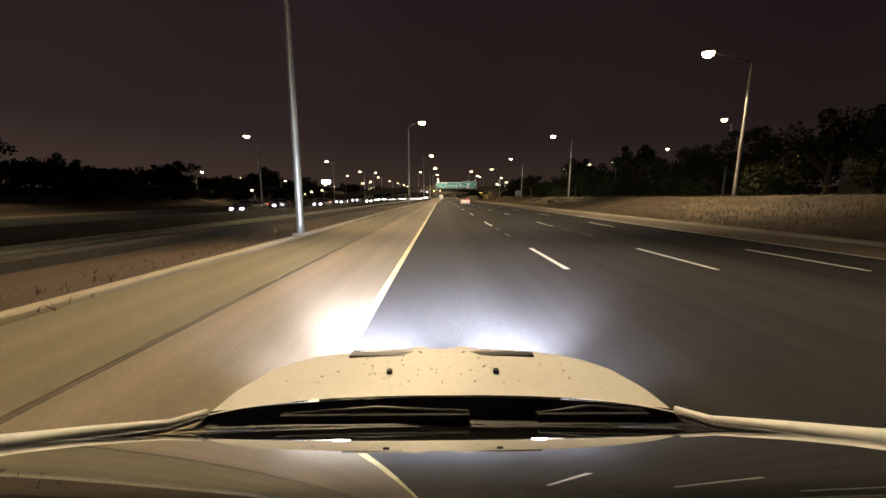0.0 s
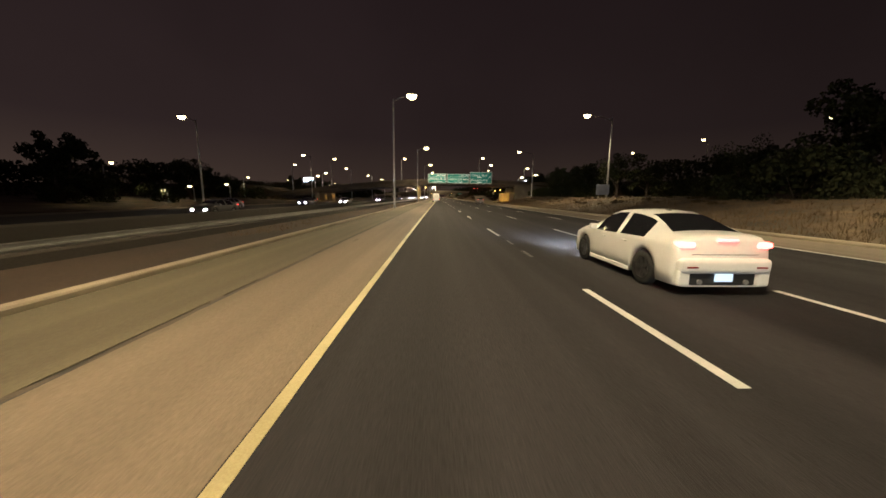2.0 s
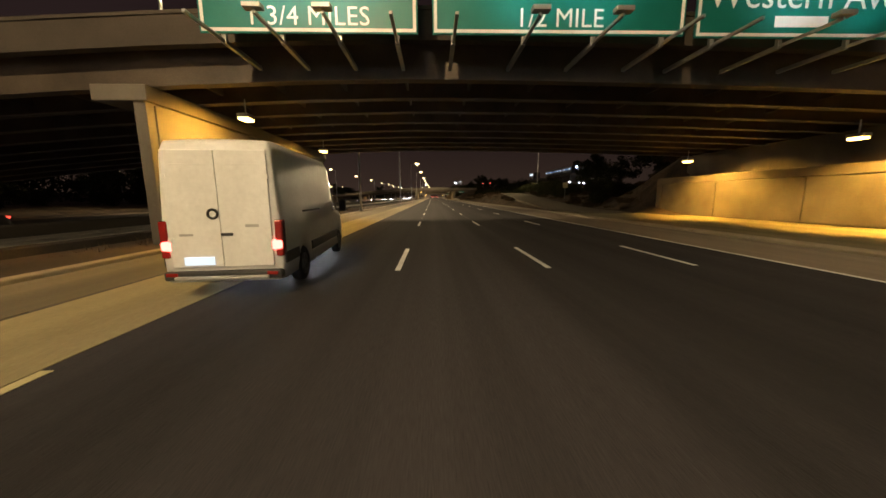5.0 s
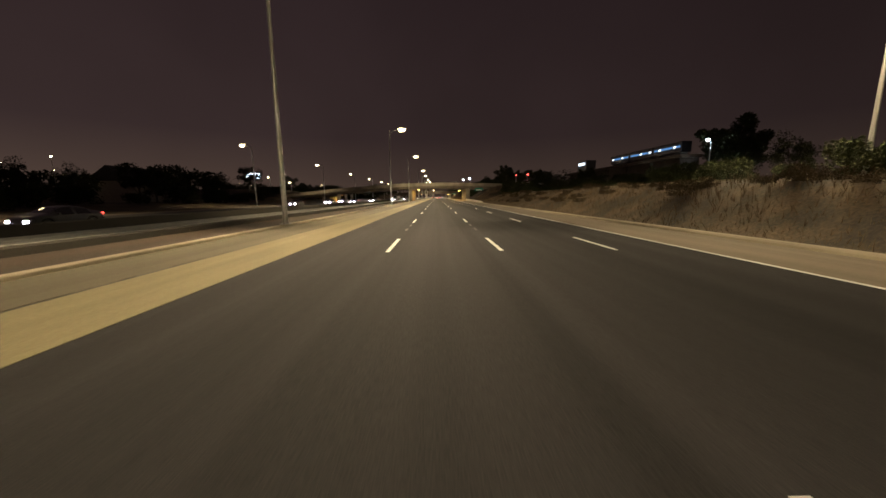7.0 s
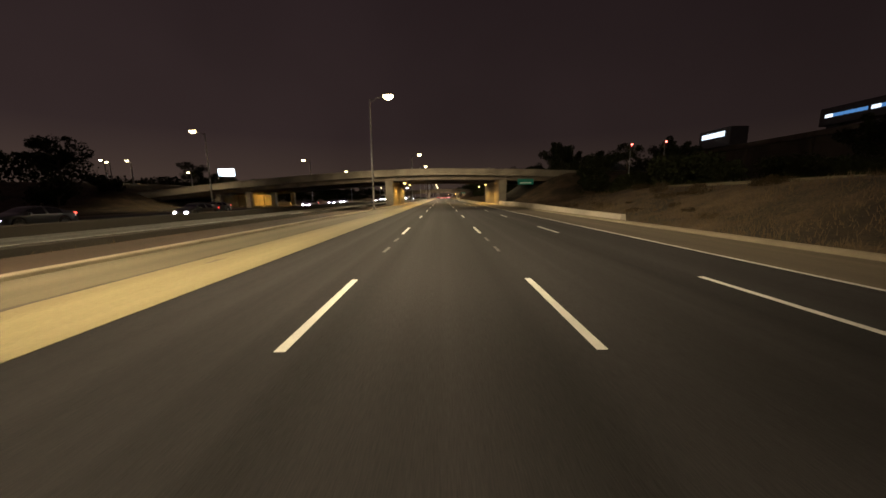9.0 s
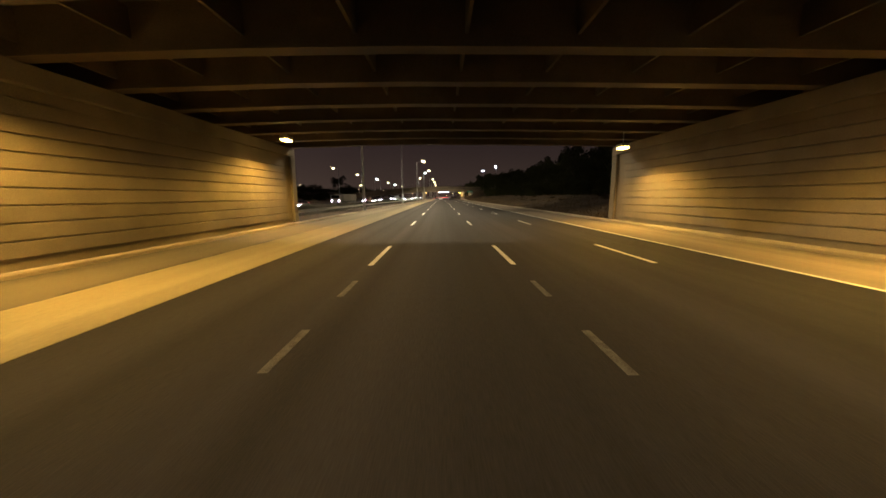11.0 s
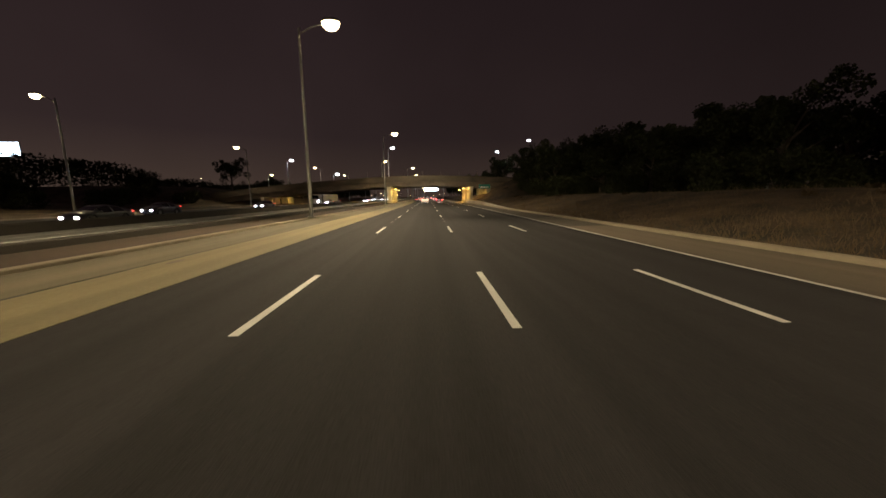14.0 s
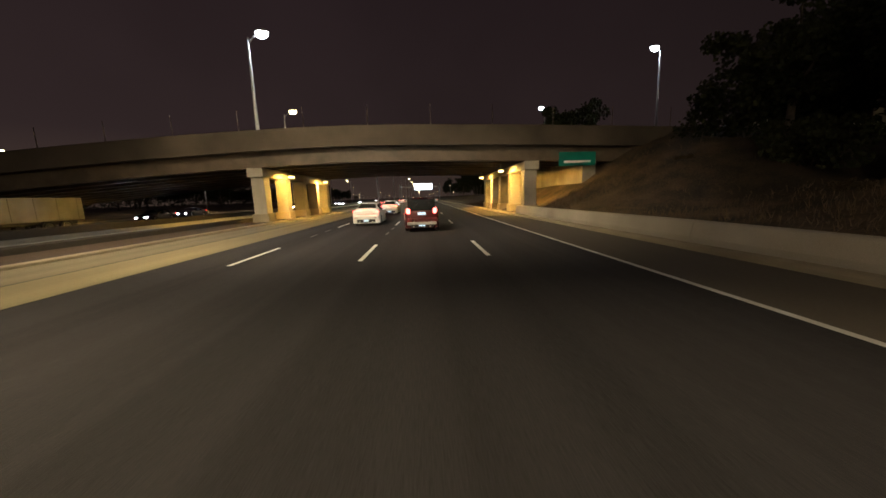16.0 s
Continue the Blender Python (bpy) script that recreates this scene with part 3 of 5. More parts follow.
        if courses:
            for k in range(9):
                part("course", block("course", stone, xa, xb, y0 + 1.6, y1 - 1.6, 0.35 + 0.42 * k, 0.35 + 0.42 * k + 0.385, 0.015), pier)
        else:
            m = 3
            for k in range(m):
                ya = y0 + 0.6 + (y1 - y0 - 1.2) * k / m
                part("panel", block("panel", stone, xa, xb, ya + 0.05, ya + (y1 - y0 - 1.2) / m - 0.05, 0.1, top - 0.6, 0.02), pier)
        for ye in () if shelf and side > 0 else (y0 + 0.15, y1 - 0.75):
            part("end_column", block("end_column", stone, xa - 0.1, xb + 0.1, ye, ye + 0.6, -0.2, top - 0.55, 0.04), pier)
    if far_wall:
        t2 = soffit + arch(far_wall)
        w2 = part("far_abutment", block("far_abutment", stone, far_wall - 1.0, far_wall, y0 + 0.3, y1 - 0.3, -1.2, t2, 0.03), b, "pale far abutment wall")
        for k in range(4):
            ya = y0 + 0.8 + (y1 - y0 - 1.6) * k / 4
            part("pilaster", block("pilaster", stone, far_wall, far_wall + 0.25, ya, ya + 0.7, -0.8, t2 - 0.3, 0.03), w2)
    if fence:
        for i in range(20):
            xx = left_end + 8 + (span - 16) * i / 19
            part("fence_post", tube("fence_post", M_STEEL, [(xx, y0 - 0.075, soffit + depth + 1.3 + arch(xx)), (xx, y0 - 0.075, soffit + depth + 2.95 + arch(xx))], [0.035, 0.03], 6), b)
    return b, arch


def underpass_lamp(x, y, z, power=1500, aim=0, cone=165):
    t = thing("underpass_lamp", "amber box lamp fixed under the bridge", "lamp", pose(x, y, z), group="underpass lamps")
    part("housing", block("housing", M_GALV, -0.22, 0.22, -0.32, 0.32, 0.0, 0.16, 0.03), t)
    part("diffuser", block("diffuser", M_AMBER, -0.19, 0.19, -0.29, 0.29, -0.10, 0.0, 0.03), t, "glowing amber diffuser")
    part("stem", tube("stem", M_GALV, [(0, 0, 0.16), (0, 0, 0.75)], [0.03, 0.03], 8), t)
    lamp_light("underpass_light", (x, y, z - 0.16), power, AMBER, cone, 0.4, (x + aim, y, z - 3.2))
    return t


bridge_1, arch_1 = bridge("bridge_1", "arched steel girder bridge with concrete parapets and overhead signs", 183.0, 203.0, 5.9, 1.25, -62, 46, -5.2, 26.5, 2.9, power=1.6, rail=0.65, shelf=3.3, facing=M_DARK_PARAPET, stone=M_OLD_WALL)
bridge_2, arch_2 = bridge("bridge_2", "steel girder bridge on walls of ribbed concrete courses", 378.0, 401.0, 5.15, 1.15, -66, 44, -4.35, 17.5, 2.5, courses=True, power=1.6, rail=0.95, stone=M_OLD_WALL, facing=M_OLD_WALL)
for yc in (379.2, 389.5, 399.8):
    part("column", block("column", M_WALL, -34.6, -33.6, yc - 0.5, yc + 0.5, -0.3, 5.15 + arch_2(-34.1) - 0.003, 0.05), bridge_2, "square concrete column")
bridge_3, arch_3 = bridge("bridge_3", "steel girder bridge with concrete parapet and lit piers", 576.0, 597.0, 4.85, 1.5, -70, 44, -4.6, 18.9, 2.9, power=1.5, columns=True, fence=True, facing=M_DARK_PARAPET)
bridge_3_wall = part("abutment", block("abutment", M_WALL, 23.4, 24.6, 576.3, 596.7, -0.2, 4.65, 0.03), bridge_3, "concrete abutment behind the columns")
wv, wf = [], []
for i in range(9):
    x = 28.2 + 2.1 * i
    for yy in (183.22, 183.58):
        wv += [(x, yy, -0.2), (x, yy, 6.55 + arch_1(x))]
for i in range(8):
    o = 4 * i
    wf += [(o, o + 4, o + 5, o + 1), (o + 1, o + 5, o + 7, o + 3), (o + 2, o + 3, o + 7, o + 6)]
part("wing_wall", mesh_of("wing_wall", wv, wf + [(0, 1, 3, 2), (32, 34, 35, 33)], M_OLD_WALL), bridge_1, "dim stained concrete wing wall")
for y in (185.5, 195.5):
    underpass_lamp(-3.0, y, 5.0, 1300, aim=-1.8)
    underpass_lamp(23.6, y, 4.2, 2700, aim=1.7, cone=132)
for y in (383.5, 395.6):
    underpass_lamp(-2.4, y, 4.75, 1350, aim=0.6)
    underpass_lamp(15.3, y, 4.25, 1150, aim=-0.6)
for y in (580.0, 591.0):
    underpass_lamp(-3.0, y, 4.05, 1900, aim=-2.6)
    underpass_lamp(17.0, y, 4.05, 1900, aim=2.6)

for yc in (190.0, 386.0, 584.0):
    underpass_lamp(-36.5, yc, 3.3, 300 if yc < 200 else 1000, aim=-2.5)
    underpass_lamp(-36.5, yc + 8, 3.3, 300 if yc < 200 else 1000, aim=-2.5)

thing("pavement_apron", "pale concrete apron beneath the first bridge", "pavement", kind="structure",
      data=block("apron", M_CONCRETE, 17.35, 27.0, 172.0, 203.0, -0.3, 0.03))

# low retaining walls at the foot of the bank
for ya, yb, nm in ((331.0, 378.2, "retaining_wall_1"), (524.0, 576.2, "retaining_wall_2")):
    w = thing(nm, "low smooth concrete retaining wall at the foot of the bank", "wall", kind="structure")
    k = int((yb - ya) / 6)
    for i in range(k):
        a = ya + (yb - ya) * i / k
        pv_ = []
        for yy in (a + 0.012, a + (yb - ya) / k - 0.012):
            g = 1.0 - (0.38 if ya < 400 else 0.88) * (1 - smooth(ya - 2, ya + 0.6 * (yb - ya), yy))
            pv_ += [(x, yy, z * (g if z > 0 else 1)) for x, z in [(17.48, -0.2), (17.40, 0.3), (17.48, 0.73), (17.52, 0.77), (17.70, 0.79), (17.74, 0.76), (17.83, -0.2)]]
        pf_ = [(q, q + 1, q + 8, q + 7) for q in range(6)] + [(6, 5, 4, 3, 2, 1, 0), (7, 8, 9, 10, 11, 12, 13)]
        part("panel", mesh_of("panel", pv_, pf_, M_PALE), w)

# ------------------------------------------------------------- vehicles
def wheel(parent, x, y, r, side, name="wheel"):
    w = part(name, disc_ring("tyre", M_RUBBER, [(r * 0.62, -0.095), (r * 0.93, -0.105), (r, -0.07), (r, 0.07), (r * 0.93, 0.105), (r * 0.62, 0.095)], 24), parent, "black rubber tyre", pose(x, y, r))
    rim = part("rim", disc_ring("rim", M_ALLOY, [(0.0, 0.06 * side), (r * 0.16, 0.065 * side), (r * 0.20, 0.0), (r * 0.56, 0.01 * side), (r * 0.64, 0.10 * side), (r * 0.66, 0.08 * side), (r * 0.62, -0.05 * side), (0.0, -0.02 * side)], 20), w, "alloy rim")
    v, f = [], []
    for k in range(5):
        a = 2 * math.pi * k / 5
        ca, sa = math.cos(a), math.sin(a)
        o = len(v)
        for rr, hw in ((r * 0.12, 0.05), (r * 0.60, 0.035)):
            for q in (-hw, hw):
                for xo in (0.05, 0.075):
                    v.append((xo * side, ca * rr - sa * q, sa * rr + ca * q))
        f += [tuple(o + i for i in q) for q in ((1, 3, 7, 5), (0, 1, 5, 4), (2, 6, 7, 3), (4, 5, 7, 6))]
    part("spoke", mesh_of("spoke", v, f, M_ALLOY), w, "five alloy spokes")
    return w


def shell(rows, length, axles, radius, glass_side, shield, rear, mat, zbottom=0.20, stations=56, flat_rear=False, pillars=()):
    """Body panels of a vehicle lofted from rear (y 0) to nose (y length).
    rows: y, top height, half-width of the top edge, belt height, half-width. Returns meshes by panel."""
    grid = []
    for i in range(stations + 1):
        y = length * i / stations
        zr, wr, zb, w = lerp_rows(rows, y)
        low = zbottom
        for ya in axles:
            d = abs(y - ya)
            if d < radius + 0.07:
                low = max(low, radius + math.sqrt((radius + 0.07) ** 2 - d * d))
        zl = min(low, zb - 0.06)
        sill = zl + 0.35 * (zb - zl)
        sec = [(w * 0.90, zl - 0.02), (w * 0.985, zl), (w, sill), (w * 0.995, zb - 0.10 * (zb - zl)), (w * 0.965, zb),
               (wr + (w * 0.95 - wr) * 0.10, zb + (zr - zb) * 0.86), (wr * 0.93, zr - 0.012), (wr * 0.5, zr + 0.012), (0, zr + 0.02)]
        full = [(x, z) for x, z in sec] + [(-x, z) for x, z in reversed(sec[:-1])]
        grid.append((y, full))
    n = len(grid[0][1])
    verts = [(x, y, z) for y, full in grid for x, z in full]
    groups = {"body": [], "windscreen": [], "rear_window": [], "side_window": [], "window_r": []}
    for i in range(stations):
        ym = length * (i + 0.5) / stations
        for j in range(n - 1):
            f = (i * n + j, i * n + j + 1, (i + 1) * n + j + 1, (i + 1) * n + j)
            key = "body"
            pillar = any(abs(ym - p) < length / stations * 0.75 for p in pillars)
            if j in (4, n - 6) and glass_side[0] < ym < glass_side[1] and not pillar:
                key = "side_window" if j == n - 6 else "window_r"
            elif 6 <= j <= n - 8 and shield[0] < ym < shield[1]:
                key = "windscreen"
            elif 6 <= j <= n - 8 and rear and rear[0] < ym < rear[1]:
                key = "rear_window"
            groups[key].append(f)
    groups["body"].append(tuple(reversed(range(n))))
    groups["body"].append(tuple(range(stations * n, stations * n + n)))
    made = {}
    for key, faces in groups.items():
        if not faces:
            continue
        used = sorted({k for f in faces for k in f})
        ix = {k: i for i, k in enumerate(used)}
        me = mesh_of(key, [verts[k] for k in used], [tuple(ix[k] for k in f) for f in faces], mat if key == "body" else M_GLASS, True)
        bm = bmesh.new()
        bm.from_mesh(me)
        bmesh.ops.recalc_face_normals(bm, faces=bm.faces[:]) if key == "body" else None
        bm.to_mesh(me)
        bm.free()
        made[key] = me
    return made


SEDAN = [(0.0, 0.98, 0.66, 0.78, 0.79), (0.05, 1.07, 0.69, 0.88, 0.855), (0.22, 1.11, 0.69, 0.94, 0.88), (0.50, 1.13, 0.68, 0.96, 0.89),
         (0.80, 1.26, 0.61, 0.96, 0.90), (1.15, 1.39, 0.555, 0.96, 0.90), (1.55, 1.465, 0.555, 0.95, 0.90), (2.0, 1.485, 0.56, 0.94, 0.90), (2.4, 1.465, 0.565, 0.93, 0.90), (2.75, 1.38, 0.575, 0.93, 0.90),
         (3.35, 1.06, 0.66, 0.93, 0.89), (3.85, 0.97, 0.70, 0.88, 0.885), (4.2, 0.88, 0.68, 0.78, 0.85), (4.42, 0.76, 0.60, 0.64, 0.76), (4.52, 0.58, 0.50, 0.46, 0.64)]
SUV = [(0.0, 1.00, 0.60, 0.80, 0.74), (0.06, 1.55, 0.60, 0.98, 0.84), (0.35, 1.70, 0.62, 1.02, 0.90), (1.6, 1.74, 0.64, 1.03, 0.91), (2.6, 1.70, 0.64, 1.02, 0.91),
       (3.35, 1.15, 0.70, 1.02, 0.90), (3.9, 1.05, 0.72, 0.95, 0.89), (4.35, 0.92, 0.68, 0.80, 0.84), (4.55, 0.70, 0.6, 0.55, 0.70)]


def car(name, label, m, paint, rows=SEDAN, length=4.52, radius=0.34, axles=(0.95, 3.65), lights="tail", spoiler=False, group="", category="car", beams=False):
    c = thing(name, label, category, m, group)
    suv = rows is SUV
    glass_at = ((0.5, 3.0), (2.65, 3.35), (0.02, 0.36)) if suv else ((0.95, 2.95), (2.72, 3.32), (0.52, 1.30))
    for key, me in shell(rows, length, axles, radius, glass_at[0], glass_at[1], glass_at[2] if not suv else None, paint,
                         pillars=(1.95,) if not suv else (1.2, 2.1)).items():
        part("body" if key == "body" else ("side_window" if "window_r" == key else key), me, c, "" if key == "body" else "dark tinted glass")
    w = rows[4][4] - 0.12
    for ya in axles:
        for s in (-1, 1):
            wheel(c, s * w, ya, radius, s)
    zt = 0.98 if suv else 0.93
    tail = M_BRAKE if lights == "brake" else M_TAIL
    for s in (-1, 1):
        part("taillight", block("taillight", tail if lights != "head" else M_TAIL, *sorted((s * (0.58 if suv else 0.55), s * (0.76 if suv else 0.825))), -0.04, 0.16 if suv else 0.22, zt - 0.055, zt + 0.055 + (0.17 if suv else 0), 0.045, 3), c, "glowing red tail light")
        part("headlight", block("headlight", M_HEAD, *sorted((s * 0.40, s * 0.68)), length - 0.34, length + 0.015, 0.50, 0.65, 0.05), c, "lit headlight")
        mir = part("mirror", block("mirror", paint, *sorted((s * 0.86, s * 1.04)), 2.95, 3.08, 0.94, 1.08, 0.04), c)
    part("splash_panel", block("splash_panel", M_BLACK, -0.80, 0.80, axles[1] + radius + 0.075, axles[1] + radius + 0.11, 0.2, 0.74, 0.005), c, "dark inner wing panel")
    part("underbody", block("underbody", M_BLACK, -0.64, 0.64, 0.25, length - 0.5, 0.19, 0.62, 0.03), c, "dark underbody")
    if lights == "brake" and not suv:
        part("brake_light", block("brake_light", M_BRAKE, -0.18, 0.18, -0.045, 0.0, 1.005, 1.05, 0.01), c, "lit high brake light")
    part("rear_bumper", block("rear_bumper", paint, -0.83, 0.83, -0.09, 0.22, 0.42, 0.70, 0.09, 4), c)
    for s in (-1, 1):
        part("bumper_corner", block("bumper_corner", paint, *sorted((s * 0.60, s * 0.84)), -0.05, 0.30, 0.19, 0.50, 0.05, 3), c)
        part("reflector", block("reflector", M_RED_LENS, *sorted((s * 0.52, s * 0.72)), -0.098, -0.06, 0.53, 0.56, 0.006), c, "narrow red reflector")
        part("exhaust", tube("exhaust", M_GALV, [(s * 0.42, -0.04, 0.27), (s * 0.42, 0.15, 0.27)], [0.045, 0.045], 12, False), c, "round steel exhaust tip")
    part("diffuser", block("diffuser", M_BLACK, -0.60, 0.60, -0.01, 0.2, 0.20, 0.44, 0.03), c, "black lower valance")
    part("number_plate", block("number_plate", M_PLATE_LIT, -0.16, 0.16, -0.05, -0.02, 0.28, 0.42, 0.01), c, "plain lit plate")
    part("bonnet_seam", block("bonnet_seam", M_BLACK, -0.60, 0.60, -0.004, 0.03, 0.755, 0.765, 0.002), c, "dark boot-lid seam")
    if not suv:
        part("aerial", block("aerial", M_BLACK, -0.03, 0.03, 1.50, 1.66, 1.425, 1.50, 0.012), c, "small black roof aerial")
    part("front_bumper", block("front_bumper", M_BLACK, -0.60, 0.60, length - 0.20, length + 0.03, 0.24, 0.44, 0.05), c)
    if spoiler:
        sp = part("spoiler", block("spoiler", paint, -0.62, 0.62, -0.02, 0.16, 1.045, 1.075, 0.012), c)
        for s in (-1, 1):
            part("spoiler_foot", block("spoiler_foot", paint, s * 0.5 - 0.03, s * 0.5 + 0.03, 0.03, 0.14, 0.98, 1.045, 0.005), sp)
    if suv:
        part("rear_window", block("rear_window", M_GLASS, -0.70, 0.70, -0.03, 0.16, 1.08, 1.66, 0.04), c, "dark tinted rear window")
        part("plate_lamp", block("plate_lamp", M_PLATE_LIT, -0.20, 0.20, -0.03, 0.02, 0.86, 0.99, 0.01), c, "pale plate with the light on it put in as glow")
        part("bumper_guard", block("bumper_guard", M_GALV, -0.74, 0.74, -0.10, 0.0, 0.36, 0.52, 0.03), c, "pale rear bumper")
        for s in (-1, 1):
            part("roof_rail", block("roof_rail", M_BLACK, s * 0.56 - 0.02, s * 0.56 + 0.02, 0.6, 2.5, 1.72, 1.78, 0.01), c)
    for s in (-1, 1):
        for yy in (1.55, 2.45):
            part("door_handle", block("door_handle", paint, *sorted((s * 0.885, s * 0.925)), yy, yy + 0.18, 0.80, 0.83, 0.008), c)
        part("sill", block("sill", paint, *sorted((s * 0.80, s * 0.905)), axles[0] + radius + 0.1, axles[1] - radius - 0.1, 0.17, 0.27, 0.02), c)
    return c


white_sedan = car("white_sedan", "white sedan with dark windows and red brake lights lit", pose(6.1, 71.8, 0), M_CAR_WHITE, lights="brake")
lamp_light("headlight_beam", (5.5, 76.45, 0.62), 1500, WHITE, 70, 0.8, (5.5, 92, 0.0), 0.06)
lamp_light("headlight_beam", (6.6, 76.45, 0.62), 1500, WHITE, 70, 0.8, (6.6, 92, 0.0), 0.06)
silver_sedan = car("silver_sedan", "silver sedan in the outer lane with lit tail lights", pose(13.1, 157.8, 0), M_CAR_SILVER)
red_suv = car("red_suv", "dark red sport utility car with pale rear bumper", pose(9.25, 564.0, 0), M_CAR_RED, SUV, 4.55, 0.36, (0.85, 3.6), lights="brake")
white_coupe = car("white_sedan", "white sedan with bright glowing rear lights", pose(5.6, 569.0, 0), M_CAR_WHITE, lights="brake")
for x, y, paint, lab in ((5.7, 583.0, M_CAR_WHITE, "pale car ahead with red tail lights"), (2.0, 612.0, M_CAR_DARK, "dark car ahead with red tail lights"),
                         (9.4, 618.0, M_CAR_SILVER, "silver car ahead with red tail lights"), (5.8, 640.0, M_CAR_DARK, "dark car ahead with red tail lights"),
                         (13.0, 655.0, M_CAR_WHITE, "pale car ahead with red tail lights"), (2.0, 660.0, M_CAR_SILVER, "silver car ahead with red tail lights"),
                         (9.4, 690.0, M_CAR_DARK, "dark car ahead with red tail lights"), (5.8, 712.0, M_CAR_WHITE, "pale car ahead with red tail lights"),
                         (2.0, 735.0, M_CAR_DARK, "dark car ahead with red tail lights"), (9.4, 748.0, M_CAR_WHITE, "pale car ahead with red tail lights"),
                         (13.0, 770.0, M_CAR_SILVER, "silver car ahead with red tail lights"), (5.8, 790.0, M_CAR_DARK, "dark car ahead with red tail lights"),
                         (2.0, 815.0, M_CAR_WHITE, "pale car ahead with red tail lights"), (9.4, 850.0, M_CAR_DARK, "dark car ahead with red tail lights"), (5.8, 900.0, M_CAR_SILVER, "silver car ahead with red tail lights")):
    car("sedan", lab, pose(x, y, 0), paint, lights="brake", group="cars ahead")

# oncoming cars: two built, the rest copied
first = car("sedan", "oncoming grey sedan with lit headlights", pose(-19.5, 60.0, -0.15, 0, 0, 180), M_CAR_GREY, lights="head", group="oncoming cars")
second = car("sedan", "oncoming dark sedan with lit headlights", pose(-23.2, 84.0, -0.15, 0, 0, 180), M_CAR_DARK, lights="head", group="oncoming cars")
LANES = (-19.5, -23.2, -26.9, -30.5)
ONCOMING = [(0, 34), (1, 48), (0, 96), (2, 110), (1, 128), (0, 141), (3, 150), (2, 168), (0, 186), (1, 214), (2, 232), (0, 262), (2, 318), (1, 331),
            (0, 342), (2, 356), (0, 372), (1, 398), (2, 420), (0, 436), (1, 480), (0, 505), (2, 521), (1, 540), (0, 566), (1, 588), (2, 600), (0, 622), (1, 640), (0, 668), (2, 690), (1, 720), (0, 760), (2, 800), (1, 850)]
for i, (lane, y) in enumerate(ONCOMING):
    copy_thing((first, second)[i % 2], pose(LANES[lane], y + 4, -0.15, 0, 0, 180))


def van():
    v = thing("cargo_van", "tall white cargo van with dark lower trim and lit tail lights", "van", pose(1.1, 176.5, 0, 0, 0, 4.5))
    rows = [(0.0, 2.62, 0.84, 1.35, 0.955), (0.05, 2.68, 0.86, 1.35, 0.985), (0.3, 2.72, 0.86, 1.35, 0.99), (4.0, 2.72, 0.86, 1.35, 0.99), (4.45, 2.60, 0.84, 1.35, 0.985),
            (5.0, 2.05, 0.78, 1.32, 0.97), (5.45, 1.42, 0.76, 1.22, 0.95), (5.85, 1.20, 0.72, 1.00, 0.90), (6.0, 0.9, 0.6, 0.7, 0.78)]
    for key, me in shell(rows, 6.0, (1.25, 4.95), 0.36, (4.3, 5.15), (4.55, 5.4), None, M_VAN_WHITE, zbottom=0.32, stations=64).items():
        part("body" if key == "body" else ("side_window" if key == "window_r" else key), me, v, "" if key == "body" else "dark tinted glass")
    for ya in (1.25, 4.95):
        for s in (-1, 1):
            wheel(v, s * 0.86, ya, 0.36, s)
    for s in (-1, 1):
        door = part("rear_door", block("rear_door", M_VAN_WHITE, *sorted((s * 0.004, s * 0.82)), -0.035, 0.03, 0.56, 2.52, 0.012), v)
        part("hinge", block("hinge", M_VAN_WHITE, *sorted((s * 0.76, s * 0.84)), -0.05, -0.03, 2.05, 2.13, 0.008), door)
        part("hinge", block("hinge", M_VAN_WHITE, *sorted((s * 0.76, s * 0.84)), -0.05, -0.03, 1.0, 1.08, 0.008), door)
        part("panel_line", block("panel_line", M_VAN_WHITE, *sorted((s * 0.10, s * 0.70)), -0.041, -0.03, 2.28, 2.295, 0.003), door)
        t = part("taillight", block("taillight", M_RED_LENS, *sorted((s * 0.86, s * 0.99)), -0.03, 0.16, 0.72, 1.36, 0.03), v, "tall red tail light")
        part("brake_lamp", block("brake_lamp", M_BRAKE, *sorted((s * 0.80, s * 0.985)), -0.05, 0.06, 0.84, 1.02, 0.05, 3), t, "bright lit lamp")
        part("mirror", block("mirror", M_BLACK, *sorted((s * 1.0, s * 1.22)), 4.95, 5.08, 1.3, 1.68, 0.04), v, "black side mirror")
        part("side_trim", block("side_trim", M_BLACK, *sorted((s * 0.975, s * 1.012)), 1.72, 4.5, 0.58, 0.78, 0.012), v, "dark plastic rubbing strip")
        part("side_trim", block("side_trim", M_BLACK, *sorted((s * 0.975, s * 1.012)), 0.05, 0.80, 0.58, 0.78, 0.012), v, "dark plastic rubbing strip")
        part("side_skirt", block("side_skirt", M_VAN_WHITE, *sorted((s * 0.96, s * 1.003)), 1.72, 4.5, 0.34, 0.57, 0.012), v)
        part("door_rail", block("door_rail", M_BLACK, *sorted((s * 0.985, s * 1.006)), 1.2, 2.6, 1.44, 1.48, 0.006), v, "dark sliding-door rail")
        part("headlight", block("headlight", M_HEAD, *sorted((s * 0.60, s * 0.86)), 5.70, 5.9, 0.78, 1.02, 0.04), v, "lit headlight")
        part("reflector", block("reflector", M_RED_LENS, *sorted((s * 0.72, s * 0.90)), -0.12, -0.09, 0.42, 0.48, 0.008), v, "red bumper reflector")
    part("rear_bumper", block("rear_bumper", M_BLACK, -0.96, 0.96, -0.09, 0.20, 0.34, 0.50, 0.04, 3), v, "dark step bumper")
